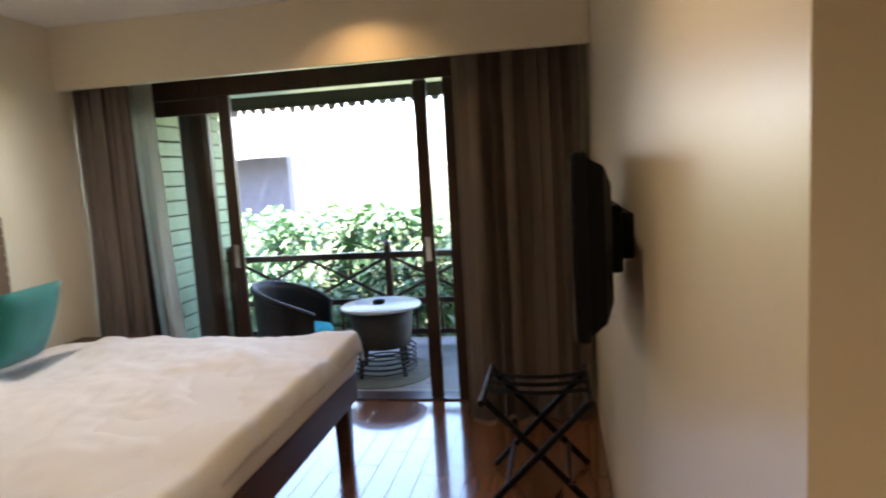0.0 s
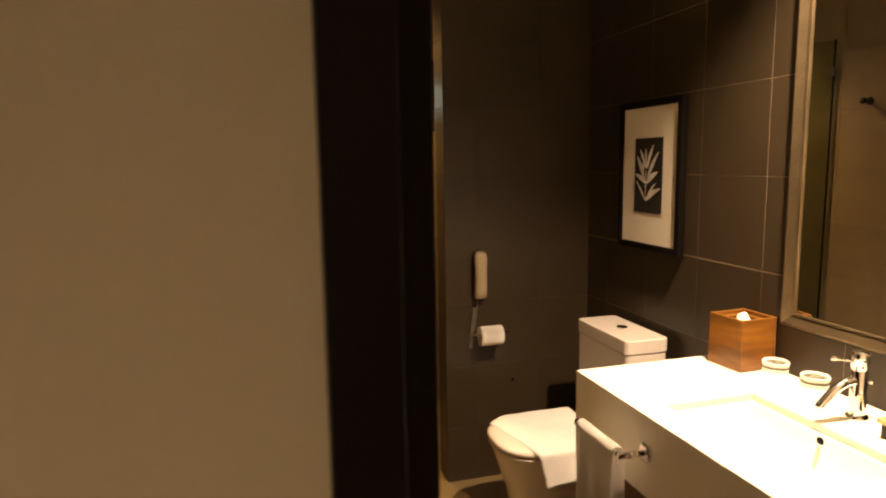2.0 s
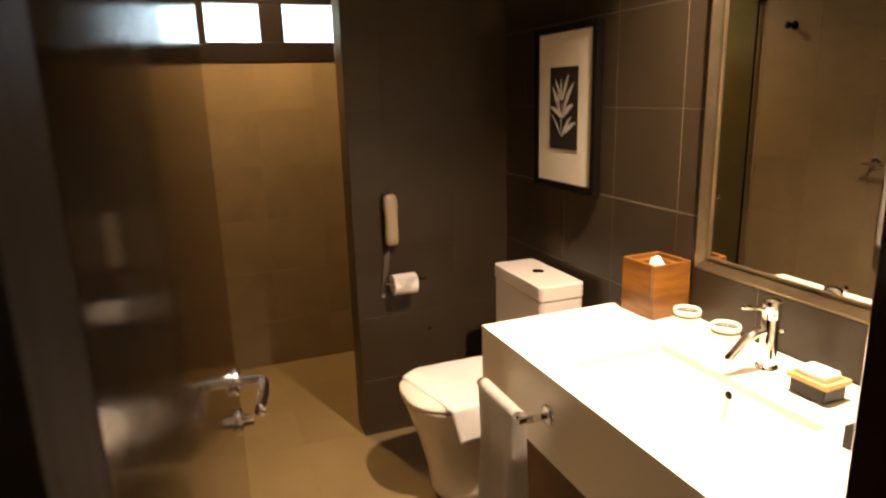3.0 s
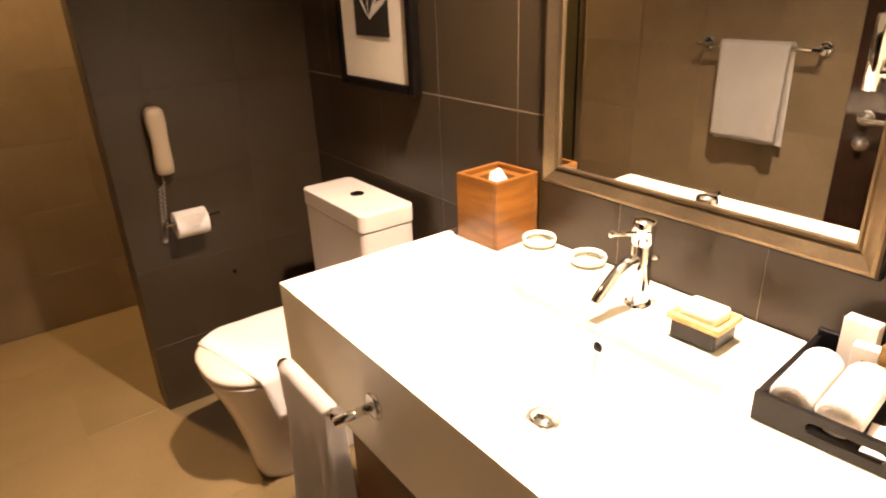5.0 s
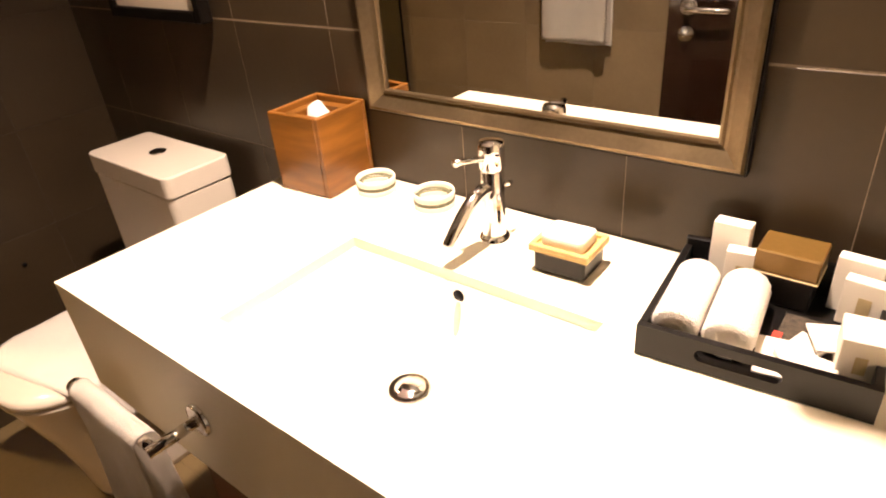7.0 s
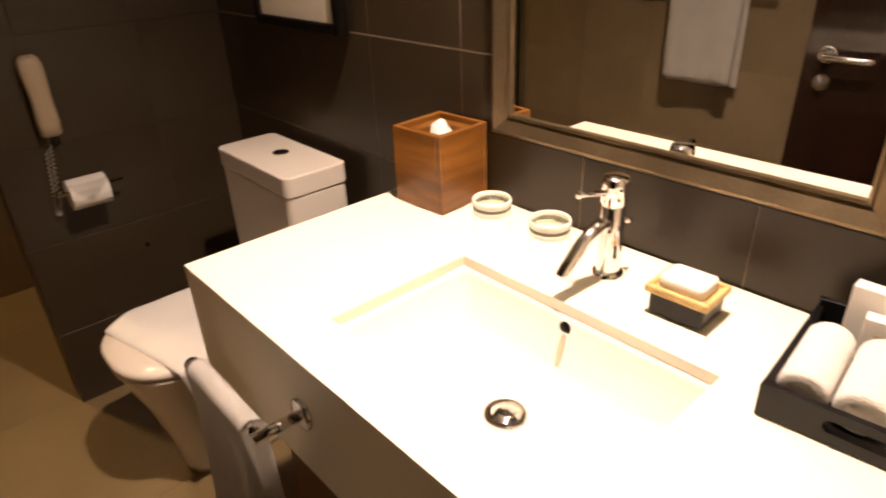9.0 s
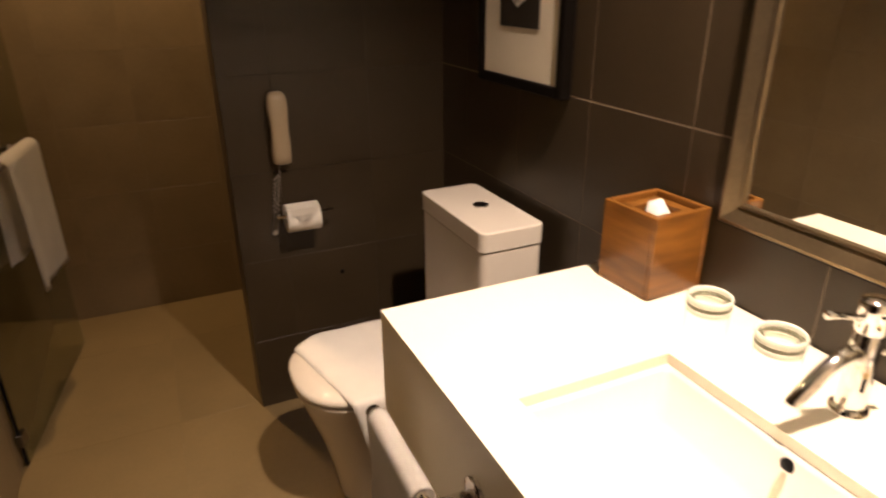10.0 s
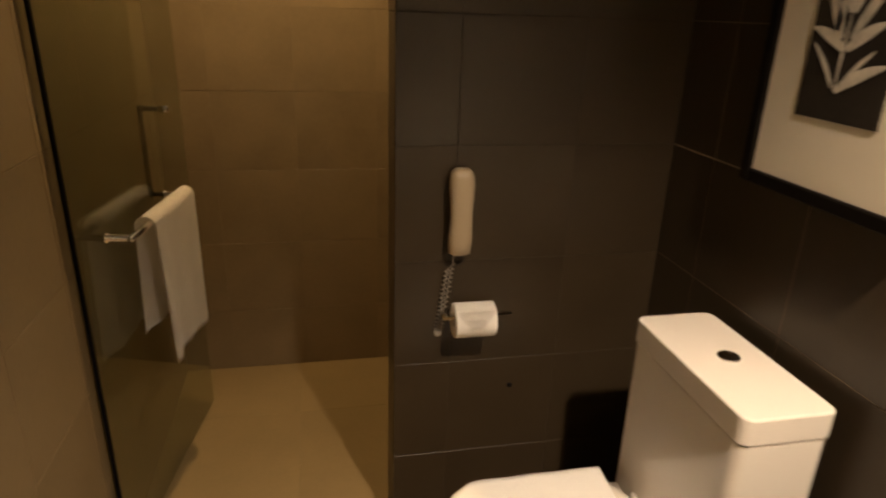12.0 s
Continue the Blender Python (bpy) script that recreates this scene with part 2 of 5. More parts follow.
def part(name, bm, material, parent, label="", smooth=False):
    ob = mesh_object(name, bm, material, smooth)
    ob.parent = parent
    if parent.parent is None:
        ob.matrix_parent_inverse = parent.matrix_basis.inverted()
    if label:
        ob["label"] = label
    return ob


def thing(name, at, label, category, group="", kind=""):
    """An empty at the base of a thing; its parts are built in world coordinates and parented to it."""
    ob = new(name)
    ob.empty_display_size = 0.05
    ob.matrix_basis = Matrix.Translation(at)
    return tagged(ob, label, category, group, kind)


def structure(name, bm, material, label, category, smooth=False):
    return tagged(mesh_object(name, bm, material, smooth), label, category, "", "structure")


def box(x0, y0, z0, x1, y1, z1, bevel=0.0, seg=1, bm=None, m=None):
    bm = bm or bmesh.new()
    c = Vector(((x0 + x1) / 2, (y0 + y1) / 2, (z0 + z1) / 2))
    s = Vector((abs(x1 - x0), abs(y1 - y0), abs(z1 - z0)))
    r = bmesh.ops.create_cube(bm, size=1.0, matrix=(m or Matrix.Identity(4)) @ Matrix.Translation(c) @ Matrix.Diagonal((*s, 1)))
    if bevel:
        edges = list({e for v in r["verts"] for e in v.link_edges})
        bmesh.ops.bevel(bm, geom=edges, offset=bevel, segments=seg, affect="EDGES", profile=0.5)
    return bm


def lathe(profile, at=(0, 0, 0), seg=24, m=None, bm=None):
    """Turns (radius, height) pairs round an axis through at."""
    bm = bm or bmesh.new()
    m = (m or Matrix.Identity(4))
    rings = []
    for r, z in profile:
        if r < 1e-6:
            rings.append([bm.verts.new(Vector(at) + m.to_3x3() @ Vector((0, 0, z)))])
        else:
            rings.append([bm.verts.new(Vector(at) + m.to_3x3() @ Vector((r * math.cos(2 * math.pi * k / seg), r * math.sin(2 * math.pi * k / seg), z))) for k in range(seg)])
    for a, b in zip(rings, rings[1:]):
        if len(a) == 1 and len(b) == 1:
            continue
        for k in range(seg):
            j = (k + 1) % seg
            if len(a) == 1:
                bm.faces.new((a[0], b[j], b[k]))
            elif len(b) == 1:
                bm.faces.new((a[k], a[j], b[0]))
            else:
                bm.faces.new((a[k], a[j], b[j], b[k]))
    bmesh.ops.recalc_face_normals(bm, faces=bm.faces)
    return bm


def tube(points, radius, seg=10, bm=None, flat=1.0):
    """A round bar along points, with closed ends."""
    bm = bm or bmesh.new()
    pts = [Vector(p) for p in points]
    radii = radius if isinstance(radius, (list, tuple)) else [radius] * len(pts)
    rings, side = [], None
    for k, p in enumerate(pts):
        d = (pts[min(k + 1, len(pts) - 1)] - pts[max(k - 1, 0)]).normalized()
        if side is None:
            side = d.orthogonal().normalized()
        side = (side - d * side.dot(d)).normalized()
        up = d.cross(side)
        rings.append([bm.verts.new(p + radii[k] * (math.cos(2 * math.pi * j / seg) * side + flat * math.sin(2 * math.pi * j / seg) * up)) for j in range(seg)])
    for a, b in zip(rings, rings[1:]):
        for j in range(seg):
            bm.faces.new((a[j], a[(j + 1) % seg], b[(j + 1) % seg], b[j]))
    bm.faces.new(rings[0][::-1])
    bm.faces.new(rings[-1])
    bmesh.ops.recalc_face_normals(bm, faces=bm.faces)
    return bm


def loft(rings, close=True, bm=None):
    """Skins closed rings of points, one above the other."""
    bm = bm or bmesh.new()
    made = [[bm.verts.new(p) for p in ring] for ring in rings]
    n = len(made[0])
    for a, b in zip(made, made[1:]):
        for j in range(n):
            bm.faces.new((a[j], a[(j + 1) % n], b[(j + 1) % n], b[j]))
    if close:
        bm.faces.new(made[0][::-1])
        bm.faces.new(made[-1])
    bmesh.ops.recalc_face_normals(bm, faces=bm.faces)
    return bm


def sheet(f, nu, nv, thick=0.0, bm=None):
    """A cloth-like sheet from f(u, v), u and v from 0 to 1, with thickness."""
    bm = bm or bmesh.new()
    g = [[bm.verts.new(f(i / nu, j / nv)) for j in range(nv + 1)] for i in range(nu + 1)]
    faces = [bm.faces.new((g[i][j], g[i + 1][j], g[i + 1][j + 1], g[i][j + 1])) for i in range(nu) for j in range(nv)]
    if thick:
        bmesh.ops.recalc_face_normals(bm, faces=bm.faces)
        bmesh.ops.solidify(bm, geom=faces, thickness=thick)
    return bm


def superellipse(cx, cy, rx, ry, z, n=28, p=2.6):
    out = []
    for k in range(n):
        a = 2 * math.pi * k / n
        c, s = math.cos(a), math.sin(a)
        out.append((cx + rx * math.copysign(abs(c) ** (2 / p), c), cy + ry * math.copysign(abs(s) ** (2 / p), s), z))
    return out


def bend(points, n=6):
    """A smooth line through points (Catmull-Rom)."""
    p = [Vector(q) for q in points]
    p = [2 * p[0] - p[1]] + p + [2 * p[-1] - p[-2]]
    out = []
    for i in range(1, len(p) - 2):
        for k in range(n):
            t = k / n
            out.append(0.5 * (2 * p[i] + (p[i + 1] - p[i - 1]) * t + (2 * p[i - 1] - 5 * p[i] + 4 * p[i + 1] - p[i + 2]) * t * t + (3 * p[i] - p[i - 1] - 3 * p[i + 1] + p[i + 2]) * t ** 3))
    out.append(p[-2])
    return out


# ---- the plan, in metres ----
TVX0, TVX1 = 0.858, 1.032          # wall between bedroom and bathroom
EAST = 2.478                      # wall behind the counter
PHY = 3.373                       # wall with the telephone
BACK = 4.352                      # shower's far wall
DOORW0, DOORW1 = 1.07, 1.285      # wall with the bathroom door
LEFT = -2.32                      # bedroom's headboard wall
GLZ = 4.46                        # balcony doors
CEIL = 2.5
VAL = 3.95                        # front of the curtain bulkhead

# ---- structure ----
structure("floor_bedroom", box(LEFT - 0.1, -1.7, -0.12, TVX1, GLZ + 0.06, -0.012), M_GROUT, "dark underfloor of the bedroom and entrance", "floor")
structure("floor_hall", box(TVX1, -1.7, -0.12, EAST + 0.1, DOORW0 + 0.1, -0.012), M_GROUT, "dark underfloor of the entrance hall", "floor")
floor_bath = structure("floor_bathroom", box(TVX1, DOORW0 + 0.1, -0.12, EAST + 0.1, BACK + 0.15, -0.0012), M_FGROUT, "beige tiled bathroom floor with thin joints", "floor")
wall_tv = structure("wall_television", box(TVX0, DOORW0, -0.05, TVX1, GLZ + 0.14, CEIL), M_WALL, "cream painted wall that carries the television", "wall")
wall_left_bath = structure("wall_bathroom_west", box(TVX1 + 0.0005, DOORW1 + 0.002, -0.05, TVX1 + 0.0108, BACK + 0.1, CEIL), M_GROUT, "tan tiled bathroom wall with a towel rail", "wall")
wall_east = structure("wall_bathroom_east", box(EAST - 0.0075, -1.7, -0.05, EAST + 0.14, BACK + 0.15, CEIL), M_GROUT_E, "dark charcoal tiled wall behind the counter and toilet", "wall")
wall_phone = structure("wall_partition", box(1.7692, PHY - 0.0068, -0.05, EAST - 0.0075, PHY + 0.1268, CEIL), M_GROUT_D, "dark charcoal tiled partition with a telephone", "wall")
# shower's far wall, round the window opening
WX0, WX1, WZ0, WZ1 = 1.24, 2.06, 1.65, 2.055
bm = box(TVX1, BACK - 0.0068, -0.05, WX0, BACK + 0.15, CEIL)
box(WX1, BACK - 0.0068, -0.05, EAST, BACK + 0.15, CEIL, bm=bm)
box(WX0, BACK - 0.0068, -0.05, WX1, BACK + 0.15, WZ0, bm=bm)
box(WX0, BACK - 0.0068, WZ1, WX1, BACK + 0.15, CEIL, bm=bm)
wall_back = structure("wall_shower_north", bm, M_GROUT, "tan tiled shower wall with a high window", "wall")
# wall with the bathroom door
DX0, DX1, DZ = 1.032, 1.915, 2.13
bm = box(DX1, DOORW0, -0.05, EAST - 0.0075, DOORW1, CEIL)
box(TVX1, DOORW0, -0.05, 1.0365, DOORW1 - 0.02, CEIL, bm=bm)
box(1.0367, DOORW0, DZ, DX1, DOORW1, CEIL, bm=bm)
structure("wall_bathroom_south", bm, M_WALL, "cream painted wall with the bathroom doorway", "wall")
structure("wall_bedroom_west", box(LEFT - 0.12, -1.7, -0.05, LEFT, GLZ + 0.14, CEIL), M_WALL, "cream painted headboard wall", "wall")
structure("wall_south", box(LEFT - 0.12, -1.82, -0.05, EAST + 0.14, -1.7, CEIL), M_WALL, "cream painted wall at the entrance", "wall")
OX0, OX1, OZ = -2.30, 0.06, 2.24
bm = box(LEFT, GLZ, -0.05, OX0, GLZ + 0.14, CEIL)
box(OX1, GLZ, -0.05, TVX0 - 0.001, GLZ + 0.14, CEIL, bm=bm)
box(OX0, GLZ, OZ, OX1, GLZ + 0.14, CEIL, bm=bm)
structure("wall_balcony", bm, M_WALL, "cream painted wall round the balcony doors", "wall")
structure("ceiling", box(LEFT - 0.12, -1.82, CEIL, EAST + 0.14, BACK + 0.3, CEIL + 0.1), M_CEIL, "plain white painted ceiling", "ceiling")
bm = box(LEFT + 0.001, VAL, 2.128, TVX0 - 0.001, VAL + 0.05, CEIL - 0.001, 0.003)
box(LEFT + 0.001, VAL + 0.05, 2.36, TVX0 - 0.001, GLZ - 0.001, 2.40, bm=bm)
structure("curtain_bulkhead", bm, M_WALL, "cream painted bulkhead that hides the curtain track", "bulkhead")

# bathroom door: frame and open leaf
frame_b = thing("door_1_frame", (1.4, 1.1, 0), "dark stained wooden frame of the bathroom doorway", "door frame", kind="structure")
part("jamb", box(1.037, DOORW0 - 0.012, 0, 1.080, 1.156, DZ - 0.0025, 0.001), M_BLACKWOOD, frame_b)
part("door_stop", box(1.037, 1.1565, 0, 1.126, DOORW1 + 0.006, DZ - 0.0025, 0.001), M_BLACKWOOD, frame_b)
part("jamb", box(1.845, DOORW0 - 0.012, 0, 1.925, DOORW1 + 0.006, DZ - 0.0025, 0.003), M_DOORWOOD, frame_b)
part("head", box(1.037, DOORW0 - 0.012, DZ - 0.002, 1.925, DOORW1 + 0.006, DZ + 0.08, 0.003), M_DOORWOOD, frame_b)
door = thing("door_1", (1.125, 1.275, 0), "dark varnished wooden door, standing open against the wall", "door", kind="structure")
DA = math.atan2(0.100, 0.765)
DM = Matrix.Translation((1.086, 1.296, 0)) @ Matrix.Rotation(-DA, 4, "Z")
part("leaf", box(0.0, 0.0, 0.008, 0.04, 0.806, 2.11, 0.003, m=DM), M_DOORWOOD, door)


def door_lever(parent, y, z):
    rot = DM @ Matrix.Translation((0.04, y, z)) @ Matrix.Rotation(radians(90), 4, "Y")
    rose = part("rose", lathe([(0.026, 0), (0.026, 0.008), (0.021, 0.011), (0, 0.011)], rot.translation, 24, rot), M_STEEL, parent, "round steel rose", True)
    pts = bend([DM @ Vector(p) for p in ((0.045, y, z), (0.075, y, z), (0.090, y - 0.004, z), (0.095, y - 0.025, z), (0.094, y - 0.075, z - 0.002), (0.090, y - 0.125, z - 0.003))], 5)
    part("lever", tube(pts, 0.0095, 12), M_CHROME, parent, "bent chrome lever", True)
    rot2 = DM @ Matrix.Translation((0.04, y, z - 0.08)) @ Matrix.Rotation(radians(90), 4, "Y")
    part("thumb_turn", lathe([(0.024, 0), (0.024, 0.007), (0.012, 0.009), (0.010, 0.028), (0, 0.028)], rot2.translation, 20, rot2), M_STEEL, parent, "", True)


door_lever(door, 0.745, 0.957)

# shower window
window = thing("window_1", (1.65, BACK, WZ0), "dark wooden shower window with two frosted panes", "window", kind="structure")
PANES = ((1.315, 1.582), (1.695, 1.962))
bm = box(WX0, BACK - 0.012, WZ0, WX1, BACK + 0.06, 1.752, 0.004)
box(WX0, BACK - 0.012, 1.938, WX1, BACK + 0.06, WZ1, 0.004, bm=bm)
for a, b in ((WX0, 1.315), (1.582, 1.695), (1.962, WX1)):
    box(a, BACK - 0.010, 1.75, b, BACK + 0.058, 1.94, 0.003, bm=bm)
part("window_frame", bm, M_BLACKWOOD, window)
for a, b in PANES:
    p = part("pane", box(a - 0.01, BACK + 0.03, 1.745, b + 0.01, BACK + 0.036, 1.945), M_FROST, window)
    p.visible_shadow = False

# ---- bathroom things ----


def rounded_plate(x0, y0, x1, y1, z0, z1, r):
    """A slab with rounded upright edges and a small top chamfer."""
    cx, cy, rx, ry = (x0 + x1) / 2, (y0 + y1) / 2, abs(x1 - x0) / 2, abs(y1 - y0) / 2

    def ring(ins, z):
        out = []
        for qx, qy, a0 in ((1, 1, 0), (-1, 1, 90), (-1, -1, 180), (1, -1, 270)):
            for k in range(6):
                a = radians(a0 + 18 * k)
                out.append((cx + qx * (rx - r) + (r - ins) * math.cos(a), cy + qy * (ry - r) + (r - ins) * math.sin(a), z))
        return out
    c = min(0.004, (z1 - z0) / 3, r * 0.6)
    return loft([ring(c * 0.6, z0), ring(0, z0 + c * 0.6), ring(0, z1 - c), ring(c * 0.3, z1 - c * 0.3), ring(c, z1)])


# counter: stone slab with a basin opening and a deep front apron
CT, CX0, CY0, CY1 = 0.84, 1.895, DOORW1 + 0.002, 2.385
BX0, BX1, BY0, BY1 = 1.982, 2.252, 1.608, 2.062
counter = thing("vanity_counter", (2.2, 1.85, 0.63), "thick cream stone vanity counter with a deep front apron", "counter")
bm = bmesh.new()
xs, ys = [CX0, BX0, BX1, EAST - 0.011], [CY0, BY0, BY1, CY1]
for i in range(3):
    for j in range(3):
        if (i, j) != (1, 1):
            vs = [(xs[i], ys[j]), (xs[i + 1], ys[j]), (xs[i + 1], ys[j + 1]), (xs[i], ys[j + 1])]
            bm.faces.new([bm.verts.new((x, y, CT)) for x, y in vs])
bmesh.ops.remove_doubles(bm, verts=bm.verts, dist=0.0005)
r = bmesh.ops.extrude_face_region(bm, geom=bm.faces[:])
bmesh.ops.translate(bm, verts=[v for v in r["geom"] if isinstance(v, bmesh.types.BMVert)], vec=(0, 0, -0.018))
bmesh.ops.recalc_face_normals(bm, faces=bm.faces)
part("top", bm, M_STONE, counter)
part("apron", box(CX0, CY0, 0.628, CX0 + 0.025, CY1, CT - 0.01805), M_STONE, counter)
part("end_panel", box(CX0 + 0.02505, CY1 - 0.025, 0.628, EAST - 0.011, CY1, CT - 0.01805), M_STONE, counter)
basin = thing("wash_basin", (2.117, 1.835, 0.70), "white rectangular undermount wash basin", "basin")


def basin_ring(ins, z, r):
    x0, x1, y0, y1 = BX0 + ins, BX1 - ins, BY0 + ins, BY1 - ins
    out = []
    for cx, cy, a0 in ((x1 - r, y1 - r, 0), (x0 + r, y1 - r, 90), (x0 + r, y0 + r, 180), (x1 - r, y0 + r, 270)):
        out += [(cx + r * math.cos(radians(a0 + 18 * k)), cy + r * math.sin(radians(a0 + 18 * k)), z) for k in range(6)]
    return out


rings = [basin_ring(i, z, r) for i, z, r in ((-0.02, 0.8205, 0.004), (0.003, 0.8205, 0.012), (0.005, 0.812, 0.015), (0.014, 0.735, 0.022), (0.030, 0.712, 0.03), (0.08, 0.705, 0.04), (0.112, 0.703, 0.02))]
bm = loft(rings, False)
bm.faces.new([v for v in bm.verts][-24:])
part("bowl", bm, M_BASIN, basin, "", True)
part("drain", lathe([(0.034, 0.0), (0.034, 0.004), (0.029, 0.006), (0.024, 0.003), (0.020, 0.006), (0.012, 0.010), (0, 0.010)], (2.125, 1.847, 0.704), 24), M_CHROME, basin, "chrome waste plug", True)
ROTX = Matrix.Rotation(radians(-90), 4, "Y")
part("overflow", lathe([(0.010, 0), (0.010, 0.002), (0, 0.002)], (2.2470, 1.839, 0.803), 18, ROTX), M_BLACK, basin, "dark overflow hole", True)
# thin tan strip, a chrome reflection painted on the bowl's back wall
part("water_mark", loft([[(2.2465 - 0.0014 * q - 0.0085 * k - 0.001, 1.839 + 0.006 * k + w * sg, 0.792 - 0.062 * k) for q, sg in ((0, -1), (0, 1), (1, 1), (1, -1))] for k, w in ((0.0, 0.003), (0.3, 0.006), (0.75, 0.005), (1.0, 0.002))]), M_STREAK, basin, "tan streak below the overflow, a painted reflection")
cab = thing("under_counter_cabinet", (2.3, 1.8, 0), "red-brown wooden cabinet set back under the counter", "cabinet")
part("body", box(2.018, CY0 + 0.01, 0.001, EAST - 0.012, 2.358, 0.627, 0.003), M_CABWOOD, cab)
part("door", box(2.000, CY0 + 0.02, 0.08, 2.0175, 1.79, 0.62, 0.002), M_CABWOOD, cab)
part("door", box(2.000, 1.795, 0.08, 2.0175, 2.345, 0.62, 0.002), M_CABWOOD, cab)

# basin mixer
tap = thing("basin_mixer_tap", (2.367, 1.853, CT), "polished chrome single lever basin mixer tap", "tap")
part("base", lathe([(0.026, 0), (0.026, 0.006), (0.022, 0.010), (0.019, 0.012)], (2.367, 1.853, CT), 28), M_CHROME, tap, "", True)
part("body", lathe([(0.0185, 0.012), (0.0185, 0.118), (0.0175, 0.120), (0.0175, 0.123), (0.0200, 0.125), (0.0205, 0.160), (0.0185, 0.166), (0.0, 0.168)], (2.367, 1.853, CT), 28), M_CHROME, tap, "", True)
part("spout", tube(bend([(2.362, 1.853, CT + 0.092), (2.335, 1.855, CT + 0.093), (2.306, 1.857, CT + 0.080), (2.280, 1.859, CT + 0.059), (2.256, 1.861, CT + 0.034)], 5), 0.0108, 16), M_CHROME, tap, "", True)
part("lever", tube([(2.355, 1.853, CT + 0.143), (2.310, 1.868, CT + 0.150), (2.300, 1.871, CT + 0.1515)], [0.0045, 0.0045, 0.0065], 12), M_CHROME, tap, "", True)
part("waste_rod", tube([(2.385, 1.845, CT + 0.09), (2.398, 1.838, CT + 0.09)], 0.004, 8), M_CHROME, tap, "", True)

# tissue box: open topped teak cube with a recessed lid
tb = thing("tissue_box", (2.40, 2.272, CT), "orange-brown teak tissue box cover with tissue showing", "tissue box")
A = radians(3)
TM = Matrix.Translation((2.397, 2.276, CT)) @ Matrix.Rotation(A, 4, "Z")
h, w = 0.157, 0.066
for k in range(4):
    R = TM @ Matrix.Rotation(radians(90 * k), 4, "Z")
    part("side", box(-w, -w, 0.001, w - 0.0105, -w + 0.010, h, 0.0015, m=R), M_BOXWOOD, tb)
bm = bmesh.new()
for k in range(4):
    R = TM @ Matrix.Rotation(radians(90 * k), 4, "Z")
    box(-w + 0.0135, -w + 0.0135, h - 0.022, w - 0.0305, -0.030, h - 0.010, 0.001, bm=bm, m=R)
part("inner_lid", bm, M_BOXWOOD, tb)
bm = lathe([(0.001, 0.0), (0.024, 0.001), (0.021, 0.010), (0.014, 0.022), (0.007, 0.032), (0.0, 0.037)], TM @ Vector((0.002, 0, h - 0.026)), 14)
for v in bm.verts:
    v.co += 0.006 * noise.noise_vector(v.co * 60)
part("tissue", bm, M_PAPER, tb, "crumpled white tissue", True)

# two upturned tumblers on paper coasters


def tumbler(x, y):
    t = thing("drinking_glass", (x, y, CT), "clear drinking glass, upturned on the counter", "glass", "glasses by the tap")
    part("wall", lathe([(0.0322, 0.001), (0.0326, 0.071), (0.030, 0.074), (0.0, 0.074)], (x, y, CT), 28), M_TUMBLER, t, "", True).visible_shadow = False
    part("rim", lathe([(0.0335, 0.072), (0.0342, 0.075), (0.0342, 0.081), (0.0325, 0.083), (0.0308, 0.081), (0.0308, 0.075)], (x, y, CT), 28), M_RIM, t, "thick bright glass base", True).visible_shadow = False
    part("band", lathe([(0.0332, 0.065), (0.0338, 0.0665), (0.0338, 0.0705), (0.0332, 0.0715)], (x, y, CT), 28), M_BAND, t, "grey-green band in the glass", True).visible_shadow = False
    part("lower_band", lathe([(0.0325, 0.056), (0.0331, 0.0575), (0.0331, 0.0625), (0.0325, 0.064)], (x, y, CT), 28), M_RIM, t, "pale band in the glass", True).visible_shadow = False
    part("inner_base", lathe([(0.0275, 0.0755), (0.0225, 0.0745), (0.0220, 0.0760), (0.0270, 0.0770)], (x, y, CT), 28), M_BAND, t, "grey-green inner base of the glass", True).visible_shadow = False


tumbler(2.325, 2.066)
tumbler(2.328, 1.941)

# soap dish
sd = thing("soap_dish", (2.345, 1.70, CT), "dark soap dish with a pale wooden tray", "soap dish")
R = Matrix.Translation((2.351, 1.712, CT)) @ Matrix.Rotation(radians(2), 4, "Z")
part("base", box(-0.033, -0.040, 0.001, 0.033, 0.040, 0.034, 0.003, m=R), M_TRAY, sd)
bm = box(-0.038, -0.046, 0.0345, 0.038, 0.046, 0.040, 0.001, m=R)
for q in (-1, 1):
    box(q * 0.038, -0.046, 0.0395, q * 0.030, 0.046, 0.046, 0.0012, bm=bm, m=R)
    box(-0.0295, q * 0.046, 0.0395, 0.0295, q * 0.038, 0.046, 0.0012, bm=bm, m=R)
part("wooden_tray", bm, wood("pale_wood", (0.42, 0.27, 0.09), (0.72, 0.52, 0.22), 0.4, (3, 14, 14)), sd, "pale yellow wooden tray")
bm = rounded_plate(-0.026, -0.033, 0.026, 0.033, 0.0405, 0.060, 0.008)
bm.transform(R)
tagged(mesh_object("soap_bar", bm, M_SOAP, True), "white wrapped bar of soap on the dish", "soap")

# mirror
mir = thing("wall_mirror", (EAST - 0.02, 1.84, 0.98), "large wall mirror in an antique silver frame", "mirror")
MY0, MY1, MZ0, MZ1 = 1.514, 2.186, 0.984, 2.06
FX = EAST - 0.011
prof = [(0.003, 0.0), (0.003, 0.018), (0.006, 0.023), (0.011, 0.024), (0.020, 0.018), (0.029, 0.012), (0.034, 0.010), (0.037, 0.013), (0.041, 0.012), (0.043, 0.004)]


